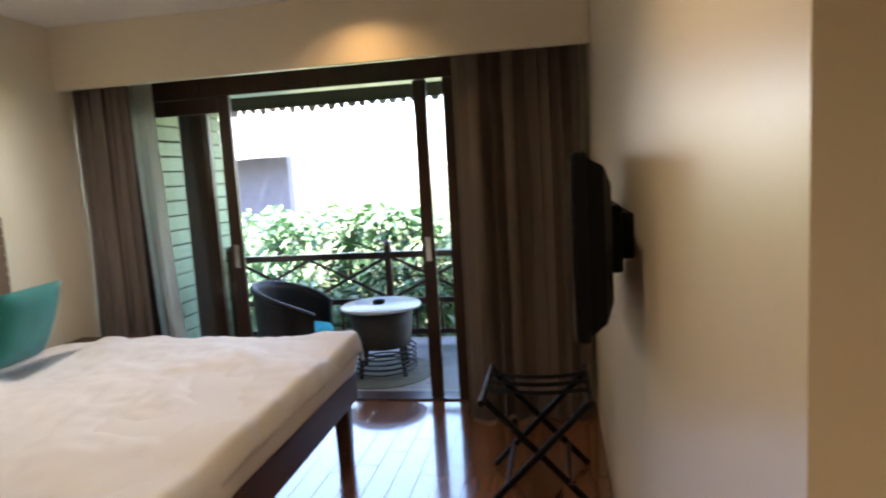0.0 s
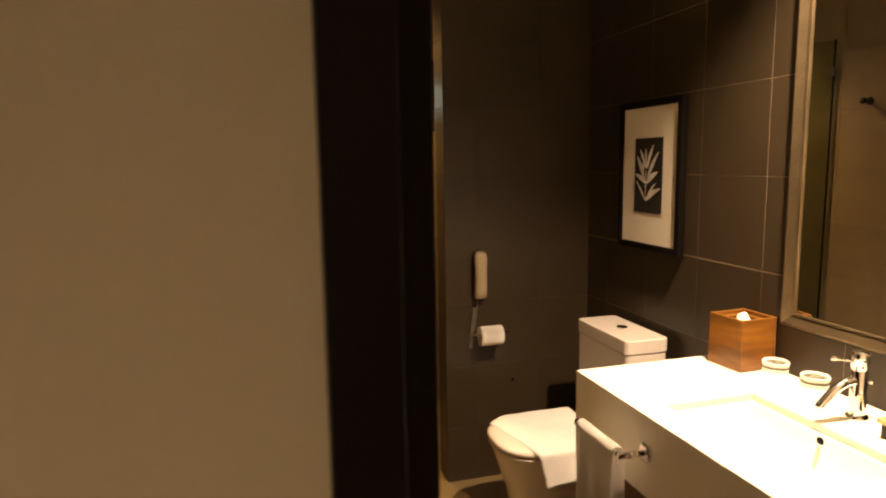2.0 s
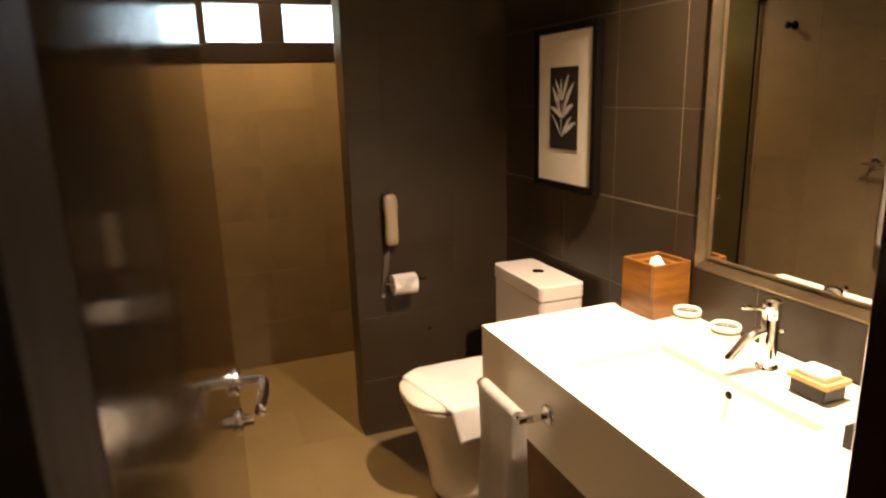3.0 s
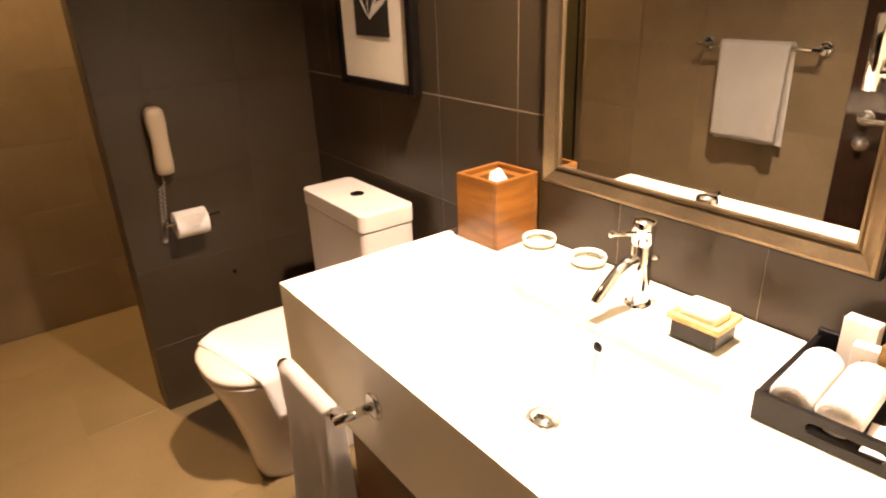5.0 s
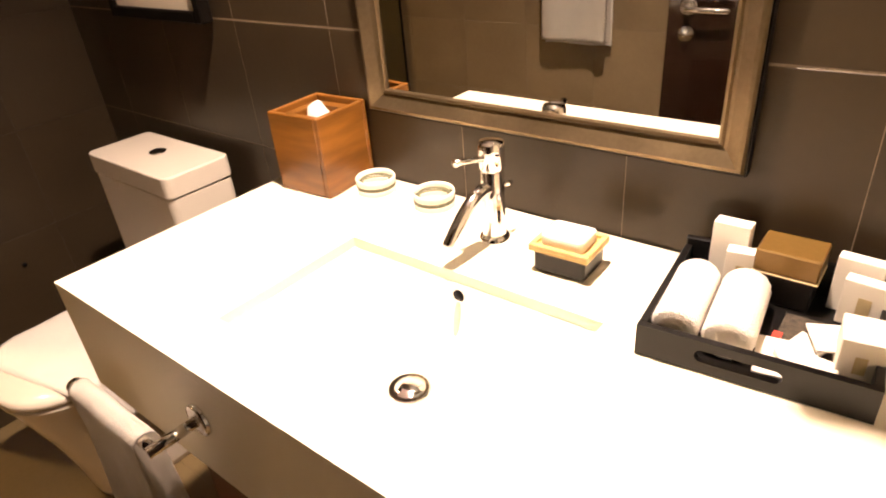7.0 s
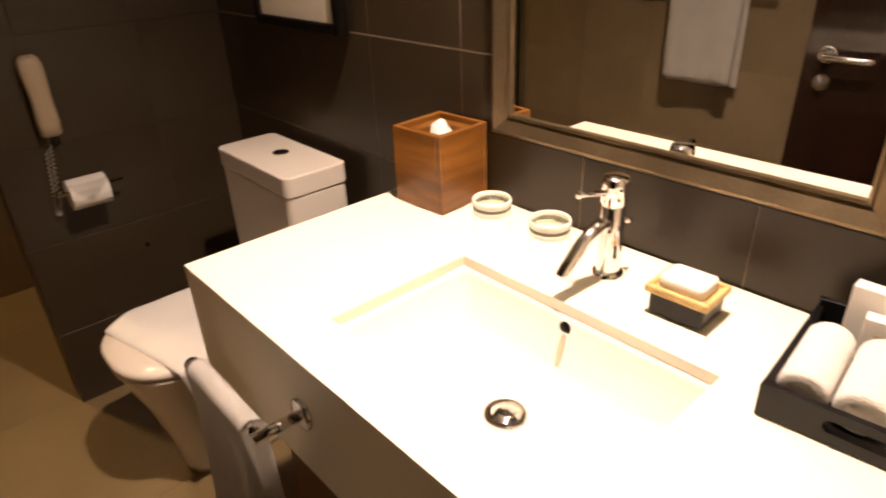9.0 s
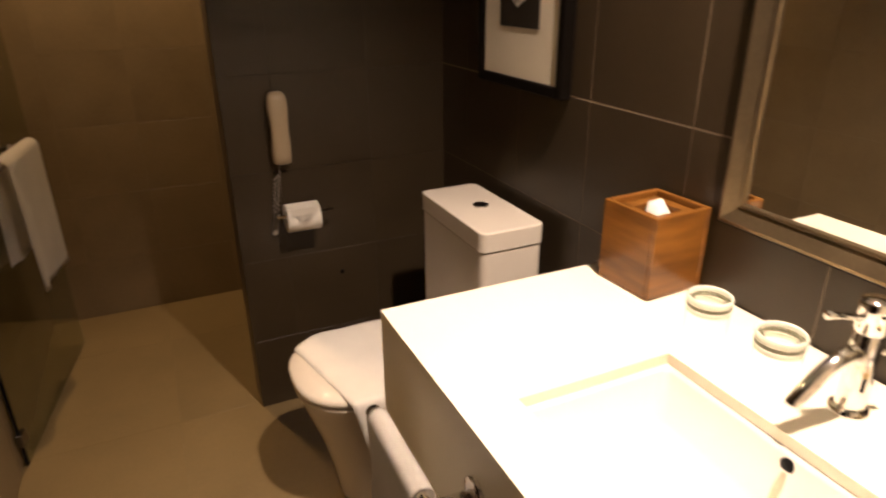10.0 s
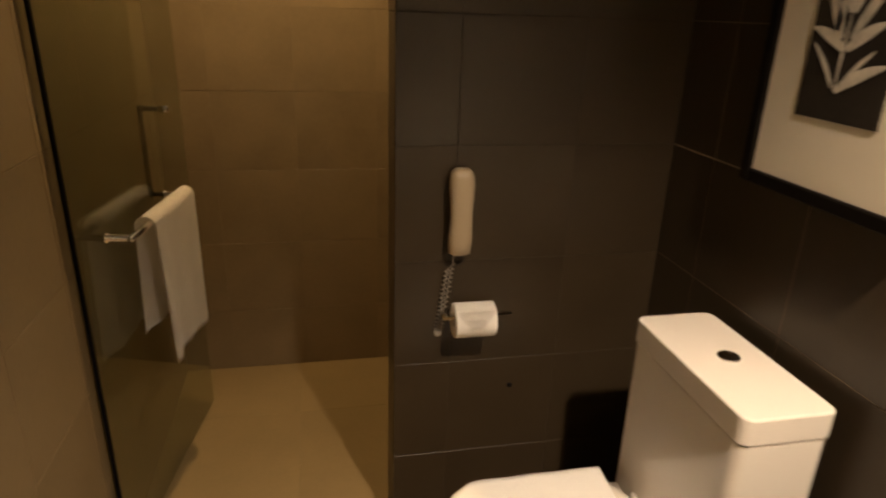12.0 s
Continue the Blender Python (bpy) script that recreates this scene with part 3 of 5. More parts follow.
def frame_side(p0, p1, inward):
    """A mitred moulding from corner to corner; inward: the way towards the picture's middle."""
    bm = bmesh.new()
    d = (Vector(p1) - Vector(p0)).normalized()
    rows = []
    for i, o in prof:
        a = Vector(p0) + Vector(inward) * i + d * i + Vector((-o, 0, 0))
        b = Vector(p1) + Vector(inward) * i - d * i + Vector((-o, 0, 0))
        rows.append((bm.verts.new(a), bm.verts.new(b)))
    for q, s in zip(rows, rows[1:]):
        bm.faces.new((q[0], q[1], s[1], s[0]))
    bm.faces.new((rows[0][0], rows[-1][0], rows[-1][1], rows[0][1]))
    bm.faces.new([q[0] for q in rows])
    bm.faces.new([q[1] for q in rows][::-1])
    bmesh.ops.recalc_face_normals(bm, faces=bm.faces)
    return bm


cs = [(FX, MY0, MZ0), (FX, MY1, MZ0), (FX, MY1, MZ1), (FX, MY0, MZ1)]
for k, inn in enumerate(((0, 0, 1), (0, -1, 0), (0, 0, -1), (0, 1, 0))):
    part("frame_side", frame_side(cs[k], cs[(k + 1) % 4], inn), M_FRAMEG, mir)
part("mirror_glass", box(FX - 0.006, MY0 + 0.041, MZ0 + 0.038, FX - 0.003, MY1 - 0.041, MZ1 - 0.041), M_MIRROR, mir)
for y0, y1, z0, z1 in ((MY0, MY0 + 0.0028, MZ0, MZ1), (MY1 - 0.0028, MY1, MZ0, MZ1), (MY0 + 0.0029, MY1 - 0.0029, MZ0, MZ0 + 0.0028), (MY0 + 0.0029, MY1 - 0.0029, MZ1 - 0.0028, MZ1)):
    part("outer_edge", box(FX - 0.017, y0, z0, FX - 0.0005, y1, z1), M_BFRAME, mir, "dark outer edge of the frame")

# framed leaf print
pic = thing("framed_print", (EAST - 0.02, 2.857, 1.10), "black framed print of a pale leafy plant", "picture")
PY0, PY1, PZ0, PZ1, PW = 2.684, 3.036, 1.142, 1.668, 0.026
PX = EAST - 0.011
for y0, y1, z0, z1 in ((PY0 - PW, PY0, PZ0 - PW, PZ1 + PW), (PY1, PY1 + PW, PZ0 - PW, PZ1 + PW), (PY0 + 0.0005, PY1 - 0.0005, PZ0 - PW, PZ0), (PY0 + 0.0005, PY1 - 0.0005, PZ1, PZ1 + PW)):
    part("frame_side", box(PX - 0.030, y0, z0, PX, y1, z1, 0.003), M_BFRAME, pic)
part("mount", box(PX - 0.022, PY0 + 0.0005, PZ0 + 0.0005, PX - 0.016, PY1 - 0.0005, PZ1 - 0.0005), M_MAT, pic, "ivory mat board")
AY0, AY1, AZ0, AZ1 = 2.771, 2.951, 1.263, 1.551
part("print", box(PX - 0.0245, AY0, AZ0, PX - 0.0225, AY1, AZ1), M_ART, pic, "dark print with pale leaves")


def leaf_blade(y, z, ang, ln, wd, curl):
    bm = bmesh.new()
    rows = []
    for k in range(11):
        t = k / 10
        a = ang + curl * t
        yy = y + ln * (math.sin(ang) * t + 0.5 * math.cos(ang) * curl * t * t)
        zz = z + ln * (math.cos(ang) * t - 0.5 * math.sin(ang) * curl * t * t)
        hw = wd * (math.sin(math.pi * min(1, 0.12 + 0.88 * t)) ** 0.8) / 2
        rows.append((yy - hw * math.cos(a), zz + hw * math.sin(a), yy + hw * math.cos(a), zz - hw * math.sin(a)))
    vs = [(bm.verts.new((PX - 0.0252, a, b)), bm.verts.new((PX - 0.0252, c, d))) for a, b, c, d in rows]
    for p, q in zip(vs, vs[1:]):
        bm.faces.new((p[0], p[1], q[1], q[0]))
    r = bmesh.ops.extrude_face_region(bm, geom=bm.faces[:])
    bmesh.ops.translate(bm, verts=[v for v in r["geom"] if isinstance(v, bmesh.types.BMVert)], vec=(-0.0006, 0, 0))
    return bm


# stem and blades: base and tip as fractions of the print (across, up), width, curl
for (u0, v0), (u1, v1), wd, c in (((0.44, 0.17), (0.96, 0.33), 0.020, 0.5), ((0.52, 0.24), (0.80, 0.41), 0.009, 0.2), ((0.39, 0.19), (0.06, 0.43), 0.009, -0.35), ((0.42, 0.40), (0.02, 0.51), 0.019, -0.6), ((0.47, 0.40), (0.86, 0.55), 0.021, 0.5), ((0.37, 0.46), (0.09, 0.77), 0.021, -0.25), ((0.50, 0.46), (0.88, 0.81), 0.018, 0.4),
                                  ((0.42, 0.60), (0.19, 0.86), 0.013, -0.2), ((0.44, 0.60), (0.41, 0.87), 0.011, 0.05), ((0.47, 0.60), (0.69, 0.91), 0.015, 0.3), ((0.30, 0.50), (0.32, 0.70), 0.016, -0.1), ((0.43, 0.17), (0.44, 0.62), 0.005, 0.05)):
    y, z = AY1 - u0 * (AY1 - AY0), AZ0 + v0 * (AZ1 - AZ0)
    dy, dz = -(u1 - u0) * (AY1 - AY0), (v1 - v0) * (AZ1 - AZ0)
    part("leaf", leaf_blade(y, z, math.atan2(dy, dz) + c / 2, math.hypot(dy, dz), wd, -c), M_LEAFP, pic)

# toilet
wc = thing("toilet", (2.15, 2.87, 0), "white ceramic close-coupled toilet with a square cistern", "toilet")
TCY = 2.868


def bowl_ring(x0, x1, hw, z, p):
    return superellipse((x0 + x1) / 2, TCY, (x1 - x0) / 2, hw, z, 36, p)


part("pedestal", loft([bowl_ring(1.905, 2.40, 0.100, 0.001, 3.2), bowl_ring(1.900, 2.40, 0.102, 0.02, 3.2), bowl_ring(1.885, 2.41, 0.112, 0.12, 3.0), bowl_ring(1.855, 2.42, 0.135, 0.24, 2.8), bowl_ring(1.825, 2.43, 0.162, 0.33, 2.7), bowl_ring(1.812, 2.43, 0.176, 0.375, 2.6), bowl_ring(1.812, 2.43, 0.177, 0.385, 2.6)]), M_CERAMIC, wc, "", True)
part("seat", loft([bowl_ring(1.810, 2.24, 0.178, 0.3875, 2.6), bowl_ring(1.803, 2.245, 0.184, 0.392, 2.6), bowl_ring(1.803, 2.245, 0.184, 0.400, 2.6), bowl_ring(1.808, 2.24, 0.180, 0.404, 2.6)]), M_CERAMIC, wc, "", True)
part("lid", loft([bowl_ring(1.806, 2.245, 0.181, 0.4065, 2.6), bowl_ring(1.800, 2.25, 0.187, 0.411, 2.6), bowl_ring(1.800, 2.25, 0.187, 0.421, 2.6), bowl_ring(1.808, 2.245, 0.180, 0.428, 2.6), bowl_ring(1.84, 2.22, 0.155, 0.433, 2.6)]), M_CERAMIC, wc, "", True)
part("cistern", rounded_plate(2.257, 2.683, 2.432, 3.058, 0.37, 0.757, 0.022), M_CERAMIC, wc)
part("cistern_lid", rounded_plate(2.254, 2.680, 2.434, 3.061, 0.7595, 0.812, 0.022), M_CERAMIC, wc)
part("flush_button", lathe([(0.021, 0), (0.021, 0.003), (0.018, 0.004), (0.017, 0.002), (0.010, 0.003), (0, 0.003)], (2.352, 2.872, 0.8122), 24), M_CHROME, wc, "round chrome flush button", True)
for dy in (-0.07, 0.07):
    part("hinge", tube([(2.252, TCY + dy - 0.018, 0.418), (2.252, TCY + dy + 0.018, 0.418)], 0.009, 10), M_CERAMIC, wc, "", True)


def lid_front(dy):
    return 2.025 - 0.225 * max(0.0, 1 - abs(dy / 0.187) ** 2.6) ** (1 / 2.6)


def bath_mat(u, v):
    # lies across the lid and hangs down its near side
    over, hang = 0.352, 0.125 - 0.05 * v
    s = u * (over + 0.022 + hang)
    xf, xr = 1.822 + 0.115 * u, 2.205 - 0.02 * u
    if s < over:
        dy = 0.168 - s
        z = 0.4385
        xf = max(xf, lid_front(min(abs(dy), 0.165)) + 0.006)
    elif s < over + 0.022:
        a = (s - over) / 0.022 * math.pi / 2
        dy, z = 0.168 - over - 0.014 * math.sin(a), 0.4385 - 0.014 * (1 - math.cos(a))
    else:
        k = s - over - 0.022
        dy, z = 0.168 - over - 0.014 - 0.12 * k + 0.008 * math.sin(9 * v + 1) * k / 0.12, 0.4245 - k
    x = xf + (xr - xf) * v
    if s < over and v < 0.08:
        z -= 0.004 * (1 - v / 0.08)
    return Vector((x, TCY + dy, z + 0.003 * noise.noise(Vector((x * 11, dy * 11, 0)))))


tagged(mesh_object("bath_mat", sheet(bath_mat, 40, 20, 0.006), M_TOWEL, True), "folded white bath mat draped over the toilet lid", "bath mat")

# telephone on the wall
tel = thing("wall_telephone", (1.922, PHY - 0.03, 0.86), "ivory wall telephone with a coiled cord", "telephone")
part("cradle", box(1.902, PHY - 0.022, 0.875, 1.942, PHY - 0.0095, 1.06, 0.006, 2), M_PHONE, tel)
rg = []
for z, hw, d, dy in ((0.864, 0.018, 0.012, 0.034), (0.869, 0.026, 0.018, 0.036), (0.90, 0.0285, 0.021, 0.038), (0.925, 0.0275, 0.018, 0.042), (0.965, 0.0255, 0.015, 0.047), (1.005, 0.0275, 0.018, 0.043), (1.03, 0.030, 0.021, 0.040), (1.058, 0.029, 0.020, 0.038), (1.070, 0.025, 0.017, 0.036), (1.078, 0.015, 0.009, 0.034)):
    rg.append(superellipse(1.922, PHY - dy, hw, d, z, 20, 2.8))
part("handset", loft(rg), M_PHONE, tel, "", True)
pts = [Vector((1.914, PHY - 0.022, 0.870)), Vector((1.913, PHY - 0.021, 0.855)), Vector((1.911, PHY - 0.020, 0.838))]
spine = bend([(1.911, PHY - 0.022, 0.832), (1.903, PHY - 0.021, 0.77), (1.893, PHY - 0.020, 0.70), (1.884, PHY - 0.019, 0.648), (1.878, PHY - 0.019, 0.636), (1.874, PHY - 0.019, 0.65), (1.881, PHY - 0.020, 0.70), (1.888, PHY - 0.021, 0.76), (1.897, PHY - 0.021, 0.822)], 36)
for k, p in enumerate(spine):
    ang = 2 * math.pi * k / 7
    pts.append(p + Vector((0.0042 * math.cos(ang), 0.0042 * math.sin(ang), 0)))
part("cord", tube(pts, 0.0016, 5), M_CORD, tel, "grey coiled cord hanging in a loop", True)

part("cap", lathe([(0.007, 0), (0.007, 0.003), (0.005, 0.005), (0, 0.005)], (2.087, PHY - 0.0078, 0.461), 14, Matrix.Rotation(radians(90), 4, "X")), M_BLACK, wall_phone, "small dark round cap", True)

# paper holder and roll
ph = thing("paper_holder", (1.975, PHY - 0.05, 0.66), "chrome toilet paper holder on the tiles", "paper holder")
part("post", tube([(1.890, PHY - 0.008, 0.705), (1.890, PHY - 0.062, 0.705)], 0.007, 10), M_CHROME, ph, "", True)
part("bar", tube([(1.888, PHY - 0.062, 0.705), (2.058, PHY - 0.062, 0.710)], 0.0055, 10), M_CHROME, ph, "", True)
pr = thing("toilet_roll", (1.975, PHY - 0.055, 0.61), "white toilet roll with a folded end", "toilet roll")
ROT = Matrix.Rotation(radians(90), 4, "Y")
part("roll", lathe([(0.020, -0.051), (0.043, -0.051), (0.044, -0.049), (0.044, 0.049), (0.043, 0.051), (0.020, 0.051), (0.020, -0.051)], (1.960, PHY - 0.062, 0.698), 32, ROT), M_PAPER, pr, "", True)
bm = bmesh.new()
c = Vector((1.960, PHY - 0.062, 0.698))
tri = []
for a, hw in ((70, 0.050), (100, 0.050), (126, 0.036), (150, 0.018), (172, 0.002)):
    tri.append((hw, c + Vector((0, -0.0452 * math.sin(radians(a - 60)), 0.0452 * math.cos(radians(a - 60))))))
prev = None
for hw, p in tri:
    row = (bm.verts.new(p + Vector((-hw, 0, 0))), bm.verts.new(p + Vector((hw, 0, 0))))
    if prev:
        bm.faces.new((prev[0], prev[1], row[1], row[0]))
    prev = row
bmesh.ops.solidify(bm, geom=bm.faces[:], thickness=0.001)
part("folded_end", bm, M_PAPER, pr)

# towel rail on the counter's apron, with a hand towel


def hanging_towel(name, path_xy, top, drop_a, drop_b, half, label, wave=1.0):
    """A towel folded over a bar. path_xy: bar's two ends (x, y); half: how far the two sheets hang apart."""
    (xa, ya), (xb, yb) = path_xy
    d = Vector((xb - xa, yb - ya, 0))
    nrm = Vector((d.y, -d.x, 0)).normalized()

    def f(u, v):
        arc = math.pi * half
        s = drop_a * v / 0.35 if v < 0.35 else drop_a + arc * (v - 0.35) / 0.3 if v < 0.65 else drop_a + arc + drop_b * (v - 0.65) / 0.35
        p = Vector((xa, ya, 0)) + d * u
        wob = wave * (0.006 * math.sin(u * 9 + 1) + 0.004 * math.sin(u * 17))
        if s < drop_a:
            k = 1 - s / drop_a
            return p + nrm * (half * (1 + 0.25 * k) + wob * k) + Vector((0, 0, top - (drop_a - s)))
        if s < drop_a + math.pi * half:
            a = (s - drop_a) / half
            return p + nrm * (half * math.cos(a)) + Vector((0, 0, top + half * math.sin(a)))
        q = s - drop_a - math.pi * half
        k = q / drop_b
        return p - nrm * (half * (1 + 0.2 * k) + wob * k) + Vector((0, 0, top - q))
    bm = sheet(f, 28, 60, 0.0)
    bmesh.ops.solidify(bm, geom=bm.faces[:], thickness=0.009)
    return tagged(mesh_object(name, bm, M_TOWEL, True), label, "towel")


rail = thing("counter_towel_rail", (CX0, 2.2, 0.745), "chrome towel rail on the front of the counter", "towel rail")
rr = Matrix.Rotation(radians(-90), 4, "Y")
part("rose", lathe([(0.025, 0), (0.025, 0.006), (0.022, 0.008), (0.012, 0.010), (0, 0.010)], (CX0, 2.017, 0.745), 22, rr), M_CHROME, rail, "", True)
part("arm", tube([(CX0 - 0.006, 2.017, 0.745), (CX0 - 0.0745, 2.026, 0.740)], 0.0085, 14), M_CHROME, rail, "", True)
part("bar", tube([(CX0 - 0.066, 2.026, 0.740), (CX0 - 0.066, 2.246, 0.740)], 0.0075, 12), M_CHROME, rail, "", True)
part("end_cap", tube([(CX0 - 0.066, 2.232, 0.740), (CX0 - 0.066, 2.248, 0.740)], 0.0125, 14), M_STEEL, rail, "", True)
hanging_towel("hand_towel", ((CX0 - 0.066, 2.038), (CX0 - 0.066, 2.230)), 0.742, 0.46, 0.38, 0.017, "white hand towel hung over the counter's chrome rail", 2.4)

# towel rail on the west wall
TW = TVX1 + 0.012
rail2 = thing("wall_towel_rail", (TW, 2.43, 1.135), "chrome towel rail on the tan tiled wall", "towel rail")
for y in (2.26, 2.70):
    rr = Matrix.Rotation(radians(90), 4, "Y")
    part("rose", lathe([(0.026, 0), (0.026, 0.008), (0.020, 0.012), (0.012, 0.013), (0, 0.013)], (TW, y, 1.135), 22, rr), M_CHROME, rail2, "", True)
    part("arm", tube([(TW + 0.01, y, 1.135), (TW + 0.070, y, 1.135)], 0.008, 12), M_CHROME, rail2, "", True)
part("bar", tube([(TW + 0.066, 2.245, 1.135), (TW + 0.066, 2.715, 1.135)], 0.008, 12), M_CHROME, rail2, "", True)
hanging_towel("bath_towel", ((TW + 0.066, 2.34), (TW + 0.066, 2.605)), 1.140, 0.338, 0.355, 0.018, "white bath towel folded over the wall rail")
hook = thing("robe_hook", (TW, 3.17, 1.735), "small round dark metal robe hook on the tiles", "hook")
part("knob", lathe([(0.020, 0), (0.020, 0.006), (0.008, 0.010), (0.008, 0.035), (0.016, 0.040), (0.016, 0.046), (0, 0.048)], (TW, 3.17, 1.735), 18, Matrix.Rotation(radians(90), 4, "Y")), M_BFRAME, hook, "", True)

# glass shower door, open inwards
gd = thing("glass_shower_door", (1.052, 3.36, 0), "frameless clear glass shower door, standing open", "shower door")
GM = Matrix.Translation((1.058, 3.372, 0)) @ Matrix.Rotation(-math.atan2(0.115, 0.73), 4, "Z")
p = part("pane", box(-0.004, 0.006, 0.012, 0.004, 0.74, 2.06, 0.001, m=GM), M_GLASSDOOR, gd)
part("edge_seal", box(-0.0045, -0.0015, 0.010, 0.0045, 0.0055, 2.06, m=GM), M_BLACK, gd, "dark rubber seal")
for z in (0.10, 1.90):
    part("hinge", box(-0.010, -0.006, z - 0.022, 0.010, 0.036, z + 0.022, 0.003, m=GM), M_DSTEEL, gd, "dark metal hinge")
for y in (0.14, 0.53):
    rr = GM @ Matrix.Translation((0.004, y, 0.878)) @ Matrix.Rotation(radians(90), 4, "Y")
    part("bar_mount", lathe([(0.013, 0), (0.013, 0.006), (0.008, 0.008), (0.008, 0.062), (0, 0.064)], rr.translation, 16, rr), M_CHROME, gd, "", True)
part("towel_bar", tube([GM @ Vector((0.066, 0.13, 0.878)), GM @ Vector((0.066, 0.54, 0.878))], 0.008, 12), M_CHROME, gd, "chrome towel bar", True)
part("pull_handle", tube(bend([GM @ Vector(q) for q in ((-0.004, 0.57, 1.123), (-0.045, 0.57, 1.123), (-0.054, 0.57, 1.11), (-0.054, 0.57, 0.88), (-0.045, 0.57, 0.865), (-0.004, 0.57, 0.865))], 4), 0.008, 10), M_DSTEEL, gd, "dark steel pull handle", True)
part("handle_mount", tube([GM @ Vector((0.004, 0.57, 1.123)), GM @ Vector((0.03, 0.57, 1.123))], 0.010, 12), M_CHROME, gd, "", True)
a, b = GM @ Vector((0.066, 0.22, 0)), GM @ Vector((0.066, 0.53, 0))
hanging_towel("shower_towel", ((a.x, a.y), (b.x, b.y)), 0.880, 0.40, 0.31, 0.026, "white towel folded over the shower door's bar")

# shower head
sh = thing("overhead_shower", (1.75, 4.05, 2.2), "round chrome overhead shower on a wall arm", "shower head")
part("arm", tube(bend([(1.76, BACK - 0.006, 2.25), (1.76, 4.2, 2.27), (1.76, 4.06, 2.26), (1.76, 4.03, 2.22)], 5), 0.011, 12), M_CHROME, sh, "", True)
part("head", lathe([(0.012, 0.035), (0.03, 0.02), (0.075, 0.008), (0.08, 0.0), (0.074, -0.004), (0, -0.004)], (1.76, 4.03, 2.19), 28), M_CHROME, sh, "", True)

# make-up mirror on an extending arm
mm = thing("makeup_mirror", (2.25, DOORW1, 1.32), "round chrome make-up mirror on an extending double arm", "mirror")
part("wall_plate", box(2.235, DOORW1 + 0.0005, 1.27, 2.275, DOORW1 + 0.014, 1.37, 0.004), M_CHROME, mm)
part("wall_post", tube([(2.255, DOORW1 + 0.03, 1.275), (2.255, DOORW1 + 0.03, 1.365)], 0.008, 12), M_CHROME, mm, "", True)
part("bracket", box(2.247, DOORW1 + 0.0145, 1.30, 2.263, DOORW1 + 0.03, 1.34), M_CHROME, mm)
for z in (1.300, 1.337):
    part("arm_bar", tube([(2.255, DOORW1 + 0.03, z), (2.225, 1.495, z)], 0.0055, 10), M_CHROME, mm, "", True)
part("end_post", tube([(2.225, 1.497, 1.282), (2.225, 1.497, 1.356)], 0.008, 12), M_CHROME, mm, "", True)
part("stem", tube(bend([(2.225, 1.497, 1.35), (2.228, 1.485, 1.375), (2.235, 1.462, 1.385)], 5), 0.0055, 10), M_CHROME, mm, "", True)
DR = Matrix.Rotation(radians(-97), 4, "Y")
part("rim", lathe([(0.072, -0.006), (0.079, -0.008), (0.083, 0.0), (0.079, 0.008), (0.072, 0.006)], (2.238, 1.455, 1.455), 40, DR), M_CHROME, mm, "", True)
part("mirror_glass", lathe([(0.0, -0.004), (0.074, -0.004), (0.074, 0.004), (0.0, 0.004)], (2.238, 1.455, 1.455), 40, DR), M_MIRROR, mm)

# amenity tray
tray = thing("amenity_tray", (2.33, 1.42, CT), "black lacquered amenity tray with handle slots", "tray")
TX0, TX1, TY0, TY1, TH = 2.216, 2.434, 1.310, 1.552, 0.044
part("bottom", box(TX0 + 0.004, TY0 + 0.004, CT + 0.001, TX1 - 0.004, TY1 - 0.004, CT + 0.007), M_TRAY, tray)
bm = bmesh.new()
cyc = []
for x in (TX0, TX0 + 0.009):
    outer = [bm.verts.new((x, y, CT + z)) for y, z in ((TY0, 0.0012), (TY1, 0.0012), (TY1, TH), (TY0, TH))]
    hole = []
    for cy_, a0 in ((1.478, -90), (1.404, 90)):
        hole += [bm.verts.new((x, cy_ + 0.008 * math.cos(radians(a0 + 30 * k)), CT + 0.024 + 0.008 * math.sin(radians(a0 + 30 * k)))) for k in range(7)]
    cyc.append((outer, hole))
for outer, hole in cyc:
    o = outer
    bm.faces.new([o[0], o[1]] + [hole[0], hole[13]])
    bm.faces.new([o[1], o[2]] + hole[0:7][::-1])
    bm.faces.new([o[2], o[3]] + [hole[7], hole[6]])
    bm.faces.new([o[3], o[0]] + hole[7:14][::-1])
for k in range(4):
    bm.faces.new((cyc[0][0][k], cyc[0][0][(k + 1) % 4], cyc[1][0][(k + 1) % 4], cyc[1][0][k]))
for k in range(14):
    bm.faces.new((cyc[0][1][k], cyc[0][1][(k + 1) % 14], cyc[1][1][(k + 1) % 14], cyc[1][1][k]))
bmesh.ops.recalc_face_normals(bm, faces=bm.faces)
part("front_side", bm, M_TRAY, tray)
part("back_side", box(TX1 - 0.009, TY0, CT + 0.0012, TX1, TY1, CT + TH + 0.01, 0.001), M_TRAY, tray)
part("end", box(TX0 + 0.0095, TY1 - 0.009, CT + 0.0012, TX1 - 0.0095, TY1, CT + TH, 0.001), M_TRAY, tray)
part("end", box(TX0 + 0.0095, TY0, CT + 0.0012, TX1 - 0.0095, TY0 + 0.009, CT + TH, 0.001), M_TRAY, tray)


# the tray stands a little askew
for ob in [c for c in bpy.data.objects if c.parent == tray]:
    ob.data.transform(Matrix.Translation((TX0, TY1, 0)) @ Matrix.Rotation(radians(5), 4, "Z") @ Matrix.Translation((-TX0, -TY1, 0)))


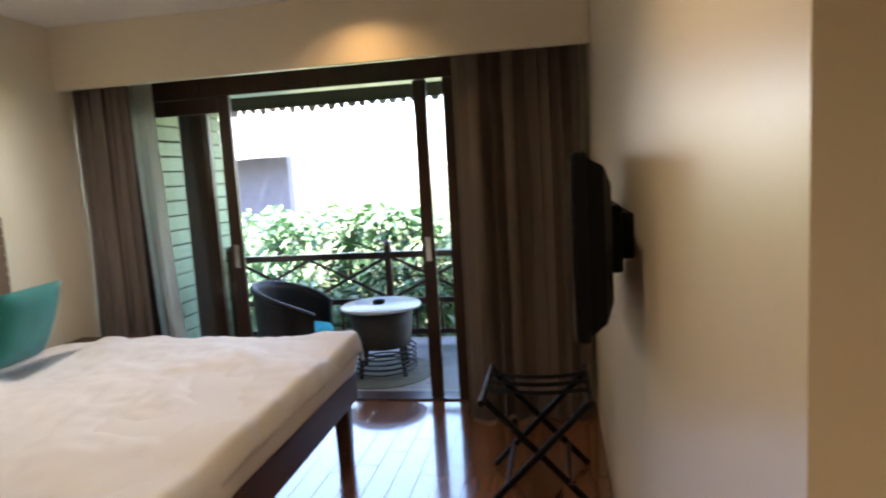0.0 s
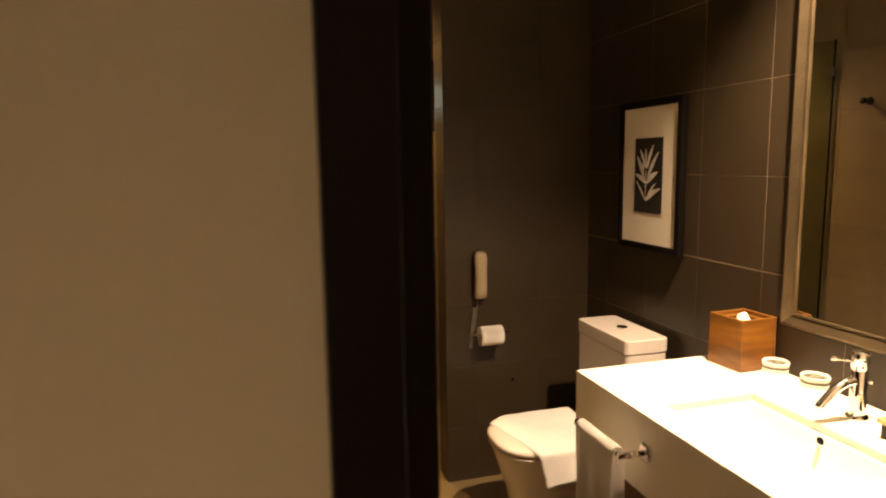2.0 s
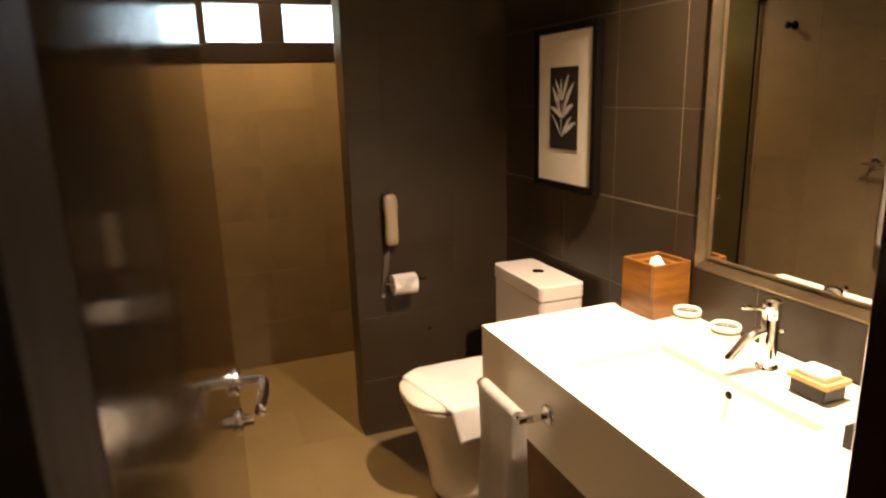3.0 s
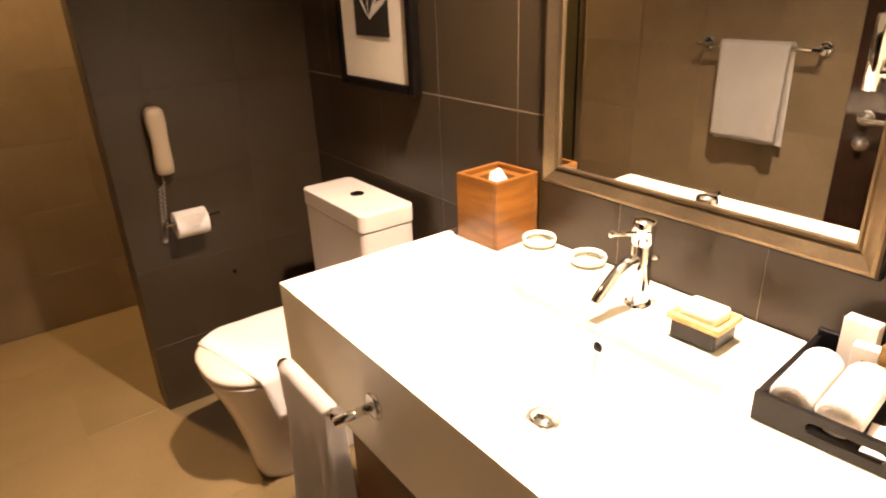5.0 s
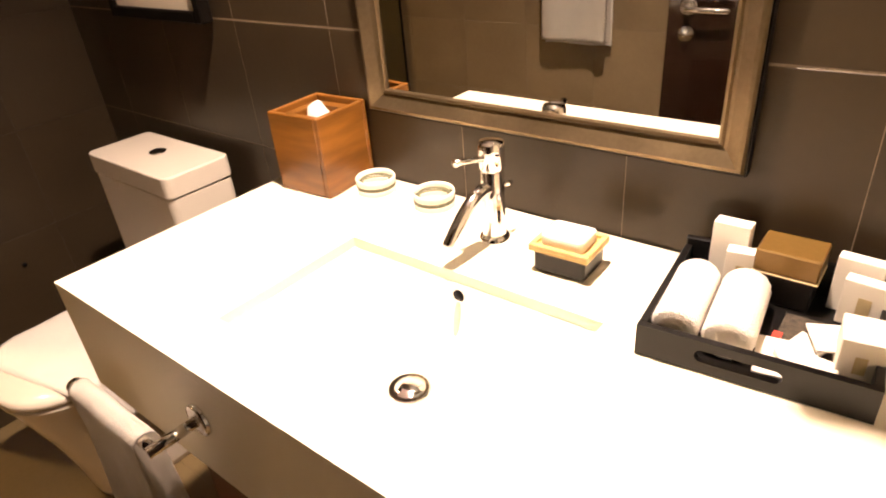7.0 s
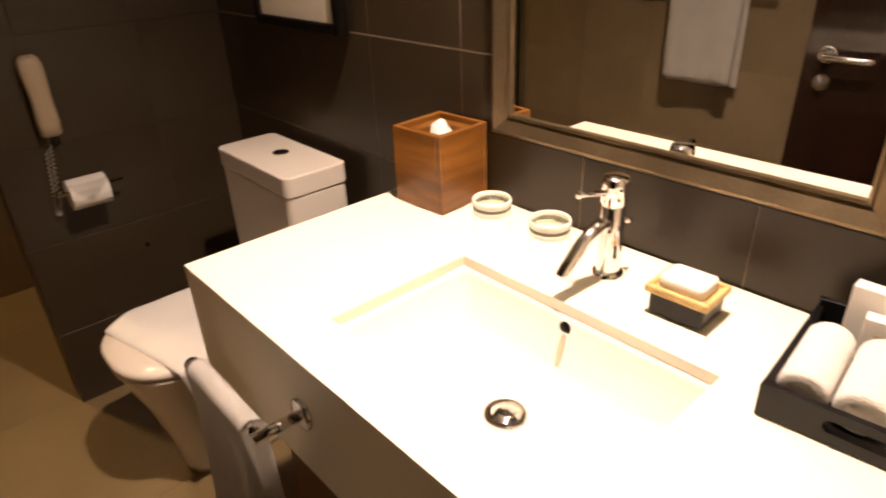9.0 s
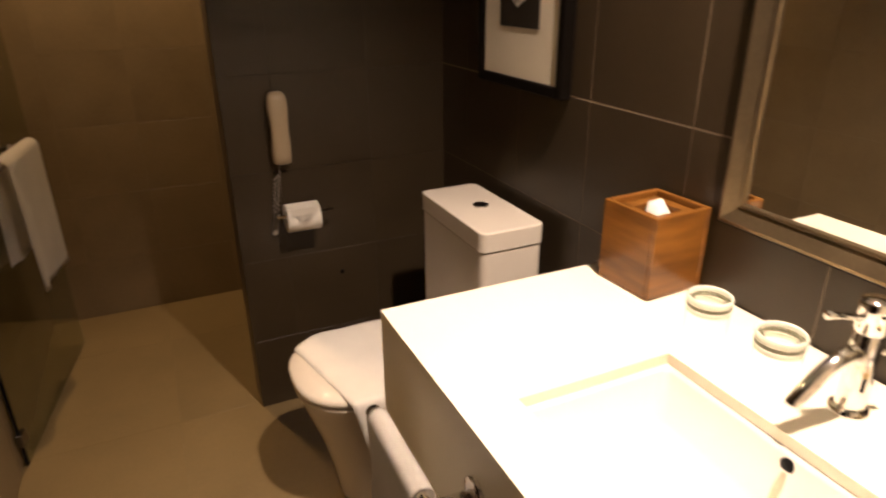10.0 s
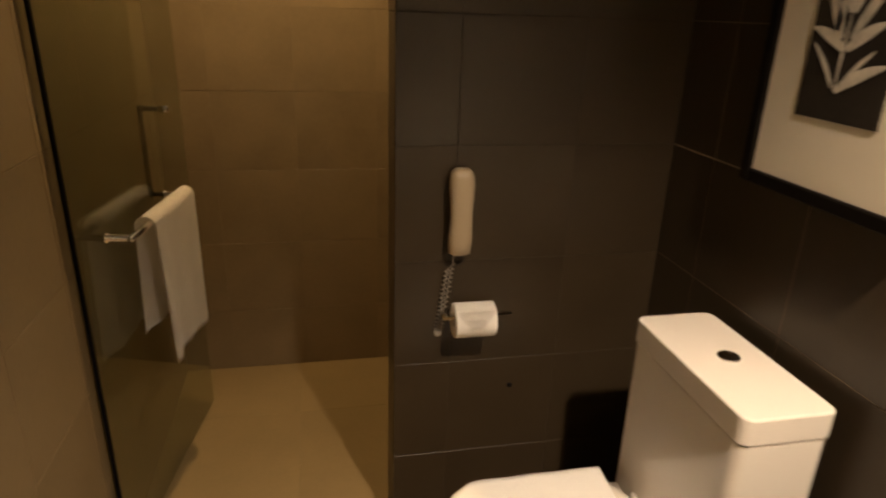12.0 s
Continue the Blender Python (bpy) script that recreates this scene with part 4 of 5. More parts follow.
def rolled_cloth(x, y, r):
    n, ln = 34, 0.13
    R = Matrix.Translation((x, y, CT + 0.008 + r * 0.92)) @ Matrix.Rotation(radians(6), 4, "Z")
    prof = [(0.002, 0.12), (0.0, 0.30), (0.0015, 0.36), (0.001, 0.50), (-0.0005, 0.58), (0.001, 0.66), (0.0005, 0.80), (0.0015, 0.92), (0.007, 1.0)]
    prof = prof + [(ln - a, k) for a, k in prof[::-1]]
    rings = []
    for a, k in prof:
        rings.append([R @ Vector((a, r * k * math.cos(2 * math.pi * j / n) * (1 + 0.03 * math.sin(3 * j)), r * 0.92 * k * math.sin(2 * math.pi * j / n))) for j in range(n)])
    return tagged(mesh_object("rolled_face_towel", loft(rings), M_TOWEL, True), "rolled white face towel lying in the amenity tray", "towel", "rolled face towels")


rolled_cloth(2.244, 1.519, 0.0275)
rolled_cloth(2.248, 1.461, 0.0285)


def carton(name, x, y, z, sx, sy, sz, turn, label, printed=True, tilt=0):
    t = thing(name, (x, y, z), label, "carton", "amenity cartons")
    R = Matrix.Translation((x, y, z)) @ Matrix.Rotation(radians(turn), 4, "Z") @ Matrix.Rotation(radians(tilt), 4, "Y")
    part("box", box(-sx / 2, -sy / 2, 0.0005, sx / 2, sy / 2, sz, 0.001, m=R), M_PAPER, t)
    if printed:
        part("motif", box(-sx / 2 - 0.0005, -sy * 0.14, sz * 0.32, -sx / 2 - 0.0001, sy * 0.14, sz * 0.68, m=R), M_TAN, t, "tan printed motif")
    return t


Z0 = CT + 0.0075
carton("amenity_carton", 2.425, 1.512, Z0, 0.022, 0.046, 0.085, 0, "tall white amenity carton standing in the tray", False)
carton("amenity_carton", 2.402, 1.491, Z0, 0.020, 0.038, 0.060, 8, "short white amenity carton standing in the tray")
gb = thing("lidded_box", (2.405, 1.425, Z0), "dark lidded box with a gold-brown lid", "box")
part("body", box(2.389, 1.405, Z0, 2.438, 1.470, Z0 + 0.045, 0.002), M_TRAY, gb)
part("lid", box(2.385, 1.401, Z0 + 0.0455, 2.442, 1.474, Z0 + 0.076, 0.002), M_GOLD, gb, "gold-brown lid")
part("rim", box(2.3838, 1.3998, Z0 + 0.0435, 2.4432, 1.4752, Z0 + 0.0455, 0.0005), M_TAN, gb, "pale gold rim")
carton("amenity_carton", 2.422, 1.364, Z0, 0.018, 0.050, 0.075, -4, "white amenity carton with a tan motif standing in the tray", True)
carton("amenity_carton", 2.396, 1.350, Z0, 0.018, 0.050, 0.062, -6, "white amenity carton with a tan motif standing in the tray", True)
carton("amenity_carton", 2.300, 1.340, Z0, 0.050, 0.042, 0.060, 8, "white amenity carton with a tan motif standing in the tray", True)
for k, (x, y, t, l) in enumerate(((2.282, 1.418, 10, 0.07), (2.305, 1.392, -18, 0.06), (2.270, 1.386, 35, 0.06), (2.262, 1.372, -8, 0.05), (2.322, 1.372, 24, 0.05))):
    tagged(mesh_object("amenity_sachet", box(x - l / 2, y - 0.018, Z0 + 0.0045 * k + 0.0005, x + l / 2, y + 0.018, Z0 + 0.0045 * k + 0.0045, 0.001, m=Matrix.Translation((x, y, 0)) @ Matrix.Rotation(radians(t), 4, "Z") @ Matrix.Translation((-x, -y, 0))), M_PAPER), "flat white paper sachet lying in the amenity tray", "sachet", "sachets")
tagged(mesh_object("red_label", box(2.318, 1.418, Z0 + 0.0005, 2.332, 1.428, Z0 + 0.003), M_RED), "small red paper label in the tray", "label")
tagged(mesh_object("woven_mat", box(2.26, 1.328, Z0 - 0.0003, 2.38, 1.425, Z0 + 0.0003), M_WEAVE), "dark woven mat lining the tray", "mat")

# ---- bedroom things ----
bed = thing("bed", (-1.35, 2.7, 0), "wide bed with cream linen on a dark wooden base", "bed")
BXE, BY_0, BY_1 = -0.45, 1.86, 3.66
part("base_rail", box(BXE - 0.045, BY_0, 0.30, BXE, BY_1, 0.465, 0.006), M_BEDWOOD, bed)
part("base_rail", box(LEFT + 0.06, BY_1 - 0.045, 0.30, BXE - 0.046, BY_1, 0.465, 0.006), M_BEDWOOD, bed)
part("base_rail", box(LEFT + 0.06, BY_0, 0.30, BXE - 0.046, BY_0 + 0.045, 0.465, 0.006), M_BEDWOOD, bed)
for x in (BXE - 0.05, LEFT + 0.15):
    for y in (BY_1 - 0.12, BY_0 + 0.12):
        part("leg", loft([superellipse(x, y, 0.036, 0.036, 0.001, 12, 5), superellipse(x, y, 0.044, 0.044, 0.2995, 12, 5)]), M_BEDWOOD, bed)


rg = []
for z, ins in ((0.466, 0.03), (0.475, 0.012), (0.50, 0.0), (0.56, -0.006), (0.61, 0.004), (0.64, 0.03), (0.655, 0.09), (0.662, 0.25)):
    x0, x1 = LEFT + 0.07 + ins, BXE + 0.02 - ins
    y0, y1 = BY_0 - 0.02 + ins, BY_1 + 0.02 - ins
    ring = []
    r = 0.09
    for cx, cy, a0 in ((x1 - r, y1 - r, 0), (x0 + r, y1 - r, 90), (x0 + r, y0 + r, 180), (x1 - r, y0 + r, 270)):
        for k in range(7):
            a = radians(a0 + 15 * k)
            ring.append((cx + r * math.cos(a), cy + r * math.sin(a)))
    full = []
    for k in range(len(ring)):
        p, q = Vector(ring[k]), Vector(ring[(k + 1) % len(ring)])
        m_ = 8 if (q - p).length > 0.3 else 1
        full += [p.lerp(q, j / m_) for j in range(m_)]
    rg.append([(p.x + 0.010 * noise.noise(Vector((p.x * 5, p.y * 5, z * 6))), p.y + 0.010 * noise.noise(Vector((p.x * 5, p.y * 5, 3 + z * 6))), z + 0.008 * noise.noise(Vector((p.x * 4, p.y * 4, 7)))) for p in full])
part("mattress", loft(rg), M_SHEET, bed, "thick mattress under cream linen", True)
DX_0, DX_1, DY_0, DY_1 = LEFT + 0.35, BXE + 0.032, BY_0 - 0.032, BY_1 + 0.032


def duvet(u, v):
    # lies over the mattress and turns down at its edges
    def turn(t, lo, hi):
        r, side = 0.07, 0.12
        full = (hi - lo) + 2 * (side - r + 0.04)
        s = t * full - (side - r + 0.04)
        if s < r * 0.5:
            k = min(1.0, (r * 0.5 - s) / (r * 1.2))
            return lo + r * 0.5 * (1 - math.sin(k * math.pi / 2)) * 1.0, r * (1 - math.cos(k * math.pi / 2)) + max(0.0, r * 0.5 - s - r * 1.2)
        if s > hi - lo - r * 0.5:
            q = s - (hi - lo - r * 0.5)
            k = min(1.0, q / (r * 1.2))
            return hi - r * 0.5 * (1 - math.sin(k * math.pi / 2)), r * (1 - math.cos(k * math.pi / 2)) + max(0.0, q - r * 1.2)
        return lo + s, 0.0
    x, dx = turn(u, DX_0, DX_1)
    y, dy = turn(v, DY_0, DY_1)
    w = 0.020 * noise.noise(Vector((x * 2.2, y * 2.6, 1))) + 0.015 * noise.noise(Vector((x * 5 + y * 3, y * 4, 4))) + 0.007 * noise.noise(Vector((x * 17, y * 13, 9))) - 0.005 * max(0.0, 1 - 3 * abs(noise.noise(Vector((x * 2.1 + y * 1.2, y * 3.0 - x, 21)))))
    return Vector((x + 0.6 * w, y + 0.6 * w, 0.672 + w - min(0.17, dx + dy)))


tagged(mesh_object("duvet", sheet(duvet, 80, 80, 0.008), M_SHEET, True), "softly creased cream duvet spread over the bed", "duvet")
hb = thing("headboard", (LEFT + 0.03, 2.76, 0), "brown woven wooden headboard on the wall", "headboard")
part("panel", box(LEFT + 0.001, 1.7, 0.3, LEFT + 0.04, 3.40, 1.41, 0.006), M_HEAD, hb)
for k in range(10):
    part("slat", box(LEFT + 0.0405, 1.7, 0.887 + 0.052 * k, LEFT + 0.048, 3.40, 0.934 + 0.052 * k, 0.002), M_HEAD, hb)


def cushion(name, at, sx, sy, sz, rot, material, label):
    bm = bmesh.new()
    bmesh.ops.create_grid(bm, x_segments=14, y_segments=14, size=0.5)
    top = bm.verts[:]
    r = bmesh.ops.duplicate(bm, geom=bm.faces[:] + bm.edges[:] + bm.verts[:])
    low = [v for v in r["geom"] if isinstance(v, bmesh.types.BMVert)]
    for vs, s in ((top, 1), (low, -1)):
        for v in vs:
            hgt = max(0.0, (1 - (2 * abs(v.co.x)) ** 2.6) * (1 - (2 * abs(v.co.y)) ** 2.6)) ** 0.5
            v.co.z = s * 0.5 * hgt + 0.03 * noise.noise(v.co * 5 + Vector((0, 0, s)))  * hgt
            k = 1 - 0.07 * (1 - (2 * abs(v.co.x)) ** 2) if abs(v.co.y) > 0.4 else 1
            v.co.y *= k
    bmesh.ops.remove_doubles(bm, verts=bm.verts, dist=0.0004)
    bmesh.ops.recalc_face_normals(bm, faces=bm.faces)
    bm.transform(Matrix.Translation(at) @ Euler([radians(a) for a in rot]).to_matrix().to_4x4() @ Matrix.Diagonal((sx, sy, sz, 1)))
    return tagged(mesh_object(name, bm, material, True), label, "cushion")


cushion("bed_pillow", (LEFT + 0.20, 2.98, 0.80), 0.44, 0.62, 0.16, (0, -66, 0), M_SHEET, "plump cream pillow leaning on the headboard")
cushion("teal_cushion", (-1.90, 3.06, 0.885), 0.40, 0.44, 0.14, (0, -68, 8), M_TEAL, "teal square cushion leaning on the pillows")
ns = thing("nightstand", (-2.0, 3.88, 0), "dark wooden bedside table beside the curtain", "nightstand")
part("body", box(LEFT + 0.02, 3.69, 0.10, -1.74, 3.90, 0.58, 0.004), M_DARKWOOD, ns)
part("top", box(LEFT + 0.01, 3.68, 0.5805, -1.72, 3.91, 0.605, 0.004), M_DARKWOOD, ns)
for x in (LEFT + 0.05, -1.77):
    for y in (3.71, 3.88):
        part("leg", box(x - 0.015, y - 0.015, 0.001, x + 0.015, y + 0.015, 0.0995), M_DARKWOOD, ns)


def curtain(name, x0, x1, y, z0, z1, folds, amp, material, label, lean=0.0, narrow=0.0):
    ph = [random.uniform(-0.5, 0.5) for _ in range(40)]

    def f(u, v):
        k = u * folds
        a = amp * (0.75 + 0.25 * math.sin(3.1 * u + 1)) * (1 - 0.25 * v)
        kk = k + 0.35 * math.sin(2.3 * k + ph[0] * 6) + 0.12 * math.sin(1.7 * v + ph[1] * 5 + 3 * u)
        w = math.sin(2 * math.pi * kk) * (0.65 + 0.35 * math.sin(1.3 * k + ph[2] * 7)) + 0.25 * math.sin(4.6 * math.pi * kk + 1)
        x = x0 + (x1 - x0) * u + 0.3 * amp * math.sin(4 * math.pi * k) + lean * (1 - v) * (1 - v) + narrow * v * (0.5 - u)
        return Vector((x, y + a * w + 0.01 * noise.noise(Vector((u * 6, v * 3, 0))), z0 + (z1 - z0) * v))
    bm = sheet(f, int(folds * 12), 16, 0.0)
    bmesh.ops.solidify(bm, geom=bm.faces[:], thickness=0.003)
    return tagged(mesh_object(name, bm, material, True), label, "curtain")


curtain("curtain", 0.09, 0.80, 4.12, 0.015, 2.355, 5.5, 0.055, M_CURT, "grey-brown full length curtain, drawn open")
curtain("curtain", LEFT + 0.008, -1.93, 4.07, 0.015, 2.355, 5.5, 0.040, M_CURT, "grey-brown full length curtain, drawn open")
curtain("sheer_curtain", -2.08, -1.90, 4.29, 0.015, 2.355, 3.5, 0.030, M_SHEER, "white sheer curtain gathered beside the glass", 0.08)
track = thing("curtain_track", (-0.7, 4.1, 2.355), "white curtain track under the bulkhead", "curtain track")
part("rail", box(LEFT + 0.01, 4.10, 2.3555, TVX0 - 0.01, 4.14, 2.3595), M_CEIL, track)

# balcony doors
bd = thing("door_2", (-0.85, GLZ + 0.07, 0), "dark wooden sliding balcony doors with glass, standing open", "door", kind="structure")
part("head", box(OX0, GLZ - 0.03, 2.085, OX1, GLZ + 0.13, OZ, 0.004), M_DARKWOOD, bd)
part("jamb", box(OX0, GLZ - 0.02, 0, OX0 + 0.07, GLZ + 0.13, 2.0845, 0.004), M_DARKWOOD, bd)
part("jamb", box(OX1 - 0.08, GLZ - 0.02, 0, OX1, GLZ + 0.13, 2.0845, 0.004), M_DARKWOOD, bd)
part("track", box(OX0 + 0.07, GLZ - 0.02, -0.012, OX1 - 0.08, GLZ + 0.13, 0.012, 0.003), M_DARKWOOD, bd)
part("mullion", box(-1.88, GLZ + 0.062, 0.012, -1.665, GLZ + 0.105, 2.0845, 0.003), M_DARKWOOD, bd)


def sash(x0, x1, y, plate):
    s = part("sash", box(x0, y, 0.0125, x0 + 0.085, y + 0.035, 2.084, 0.003), M_DARKWOOD, bd)
    part("stile", box(x1 - 0.085, y, 0.0125, x1, y + 0.035, 2.084, 0.003), M_DARKWOOD, s)
    part("rail", box(x0 + 0.0855, y, 1.985, x1 - 0.0855, y + 0.035, 2.084, 0.003), M_DARKWOOD, s)
    part("rail", box(x0 + 0.0855, y, 0.0125, x1 - 0.0855, y + 0.035, 0.13, 0.003), M_DARKWOOD, s)
    g = part("pane", box(x0 + 0.0855, y + 0.014, 0.13, x1 - 0.0855, y + 0.019, 1.985), M_GLASSW, s)
    g.visible_shadow = False
    part("pull_plate", box(plate - 0.02, y - 0.004, 0.93, plate + 0.02, y - 0.0005, 1.09, 0.002), M_STEEL, s, "steel pull plate")


sash(-2.225, -1.47, GLZ + 0.015, -1.513)
rs = part("sash", box(-0.215, GLZ + 0.015, 0.0125, -0.13, GLZ + 0.05, 2.084, 0.003), M_DARKWOOD, bd)
part("pull_plate", box(-0.192, GLZ + 0.011, 0.93, -0.152, GLZ + 0.0145, 1.09, 0.002), M_STEEL, rs, "steel pull plate")
g = part("pane", box(-0.1295, GLZ + 0.03, 0.0125, OX1 - 0.0805, GLZ + 0.035, 2.084), M_GLASSW, rs)
g.visible_shadow = False

# television on a wall bracket
tv = thing("television", (0.75, 2.33, 1.126), "black flat television turned out on a wall bracket", "television")
part("screen", box(0.676, 1.96, 1.126, 0.684, 2.72, 1.565, 0.003), M_SCREEN, tv)
part("bezel", box(0.6845, 1.955, 1.120, 0.716, 2.725, 1.571, 0.006), M_BLACK, tv)
part("back_cover", loft([[(0.7165, 1.97, 1.135), (0.7165, 2.71, 1.135), (0.7165, 2.71, 1.556), (0.7165, 1.97, 1.556)], [(0.754, 1.99, 1.16), (0.754, 2.69, 1.16), (0.754, 2.69, 1.535), (0.754, 1.99, 1.535)], [(0.776, 2.06, 1.20), (0.776, 2.62, 1.20), (0.776, 2.62, 1.49), (0.776, 2.06, 1.49)]]), M_BLACK, tv)
part("mount", box(0.7765, 2.18, 1.25, 0.815, 2.52, 1.43, 0.006), M_BLACK, tv)
part("bracket", box(0.8155, 2.30, 1.27, TVX0 - 0.0005, 2.52, 1.40, 0.006), M_BLACK, tv)
for ob in [c for c in bpy.data.objects if c.parent == tv]:
    ob.data.transform(Matrix.Translation((0, 0, -0.047)))

# folding luggage stand
ls = thing("luggage_stand", (0.55, 3.4, 0), "dark folding wooden luggage stand with crossed legs", "luggage stand")
for y in (3.10, 3.52):
    part("leg", tube([(0.30, y, 0.012), (0.76, y, 0.50)], 0.016, 8), M_BLACK, ls)
    part("leg", tube([(0.76, y + 0.034, 0.012), (0.30, y + 0.034, 0.50)], 0.016, 8), M_BLACK, ls)
for x in (0.30, 0.76):
    part("top_rail", tube([(x, 3.06, 0.505), (x, 3.58, 0.505)], 0.016, 8), M_BLACKWOOD, ls)
for y in (3.2, 3.31, 3.42):
    part("strap", sheet(lambda u, v: Vector((0.30 + 0.46 * u, y - 0.025 + 0.05 * v, 0.523 - 0.02 * math.sin(math.pi * u))), 8, 1, 0.002), M_BLACK, ls)
for z, x in ((0.12, 0.395), (0.12, 0.665)):
    part("stretcher", tube([(x, 3.10, z), (x, 3.55, z)], 0.011, 8), M_BLACKWOOD, ls)

# ---- balcony ----
BZ = -0.10
ground = structure("ground", box(-60, GLZ + 0.16, -1.3, 60, 120, -1.2), M_GROUND, "shaded garden soil under the shrubs", "ground")
balc = structure("balcony_floor", box(-2.9, GLZ + 0.141, -0.3, 1.6, 6.35, BZ - 0.004), M_DECK, "pale grey tiled balcony floor", "floor")
for i in range(11):
    for j in range(5):
        x, y = -2.88 + 0.4 * i, GLZ + 0.15 + 0.37 * j
        part("floor_tile", box(x, y, BZ - 0.004, x + 0.395, y + 0.365, BZ, 0.0), M_DECK, balc)
mat_t = mesh_object("door_mat", box(-1.35, GLZ + 0.16, BZ + 0.0005, -0.25, GLZ + 0.34, BZ + 0.012, 0.003), M_CUSHION)
tagged(mat_t, "flat turquoise mat outside the balcony doors", "mat")
rug = mesh_object("round_rug", lathe([(0.0, 0.0), (0.42, 0.0), (0.425, 0.004), (0.42, 0.008), (0, 0.008)], (-0.78, 5.35, BZ + 0.001), 36), M_RUG)
tagged(rug, "flat round grey-green rug under the balcony table", "rug")
side = structure("balcony_side_wall", box(-2.62, GLZ + 0.142, -0.3, -2.56, 6.3, 2.6), M_SIDEBACK, "pale green boarded side wall of the balcony", "wall")
for k in range(21):
    part("board", box(-2.56, GLZ + 0.143, -0.1 + 0.125 * k, -2.530, 6.3, 0.010 + 0.125 * k, 0.002), M_SIDING, side)
structure("balcony_side_wall_east", box(1.0, GLZ + 0.142, -0.3, 1.06, 6.3, 2.6), M_SIDING, "pale boarded side wall of the balcony", "wall")

br = structure("balcony_roof", loft([[(-3.2, GLZ + 0.141, 2.62), (1.6, GLZ + 0.141, 2.62), (1.6, GLZ + 0.141, 2.70), (-3.2, GLZ + 0.141, 2.70)], [(-3.2, 6.75, 2.26), (1.6, 6.75, 2.26), (1.6, 6.75, 2.32), (-3.2, 6.75, 2.32)]]), M_SOFFIT, "dark wooden overhang above the balcony", "roof")
for k in range(44):
    x = -3.15 + 0.107 * k
    w, d = random.uniform(0.035, 0.05), random.uniform(0.03, 0.06)
    part("shingle", loft([[(x - w, 6.752, 2.315), (x + w, 6.752, 2.315), (x + w, 6.765, 2.315), (x - w, 6.765, 2.315)], [(x - w, 6.752, 2.26 - d * 0.3), (x + w, 6.752, 2.26 - d * 0.3), (x + w, 6.765, 2.26 - d * 0.3), (x - w, 6.765, 2.26 - d * 0.3)], [(x - w * 0.5, 6.752, 2.26 - d), (x + w * 0.5, 6.752, 2.26 - d), (x + w * 0.5, 6.765, 2.26 - d), (x - w * 0.5, 6.765, 2.26 - d)]]), M_ROOF, br)
rl = thing("balcony_railing", (-0.8, 6.2, BZ), "dark wooden balcony railing with crossed braces", "railing")
RY = 6.2
part("top_rail", box(-2.55, RY - 0.03, 0.735, 0.99, RY + 0.03, 0.795, 0.006), M_DARKWOOD, rl)
part("low_rail", box(-2.55, RY - 0.02, 0.30, 0.99, RY + 0.02, 0.35, 0.004), M_DARKWOOD, rl)
part("bottom_rail", box(-2.55, RY - 0.02, 0.0, 0.99, RY + 0.02, 0.05, 0.004), M_DARKWOOD, rl)
PXS = (-2.5, -0.915, 0.67)
for x in PXS:
    part("post", box(x - 0.03, RY - 0.035, BZ, x + 0.03, RY + 0.035, 0.86, 0.006), M_DARKWOOD, rl)
    part("finial", lathe([(0.026, 0.0), (0.040, 0.012), (0.026, 0.03), (0, 0.045)], (x, RY, 0.861), 10), M_DARKWOOD, rl)
for a, b in zip(PXS, PXS[1:]):
    m_ = (a + b) / 2
    for p, q in ((a + 0.035, m_), (m_, b - 0.035)):
        part("brace", tube([(p, RY, 0.352), (q, RY, 0.734)], 0.016, 6), M_DARKWOOD, rl)
        part("brace", tube([(p, RY + 0.034, 0.734), (q, RY + 0.034, 0.352)], 0.016, 6), M_DARKWOOD, rl)
    for k in range(1, 13):
        x = a + (b - a) * k / 13
        part("baluster", box(x - 0.01, RY - 0.012, 0.052, x + 0.01, RY + 0.012, 0.298), M_DARKWOOD, rl)

# wicker table
tbl = thing("wicker_table", (-0.78, 5.40, BZ), "round dark wicker table with a pale glass top", "table")
tx, ty = -0.775, 5.36
part("tabletop", lathe([(0, 0.545), (0.31, 0.545), (0.325, 0.552), (0.325, 0.564), (0.318, 0.570), (0, 0.570)], (tx, ty, BZ), 40), M_TTOP, tbl, "pale glass tabletop", True)
part("skirt", lathe([(0.225, 0.24), (0.262, 0.544), (0.252, 0.544), (0.215, 0.24)], (tx, ty, BZ), 36), M_WICKER, tbl, "", True)
for k in range(4):
    a = radians(45 + 90 * k + 10)
    part("leg", tube([(tx + 0.25 * math.cos(a), ty + 0.25 * math.sin(a), BZ + 0.002), (tx + 0.215 * math.cos(a), ty + 0.215 * math.sin(a), BZ + 0.26)], 0.018, 8), M_WICKER, tbl)
for z in (0.05, 0.09, 0.13, 0.17, 0.21):
    part("ring", tube([(tx + 0.262 * math.cos(radians(15 * k)), ty + 0.262 * math.sin(radians(15 * k)), BZ + z) for k in range(25)], 0.007, 6), M_WICKER, tbl)
ash = thing("ashtray", (tx - 0.02, ty + 0.02, BZ + 0.57), "small dark round ashtray on the table", "ashtray")
part("bowl", lathe([(0, 0.001), (0.045, 0.001), (0.05, 0.028), (0.043, 0.028), (0.038, 0.008), (0, 0.008)], (tx - 0.02, ty + 0.02, BZ + 0.5705), 20), M_BLACK, ash, "", True)


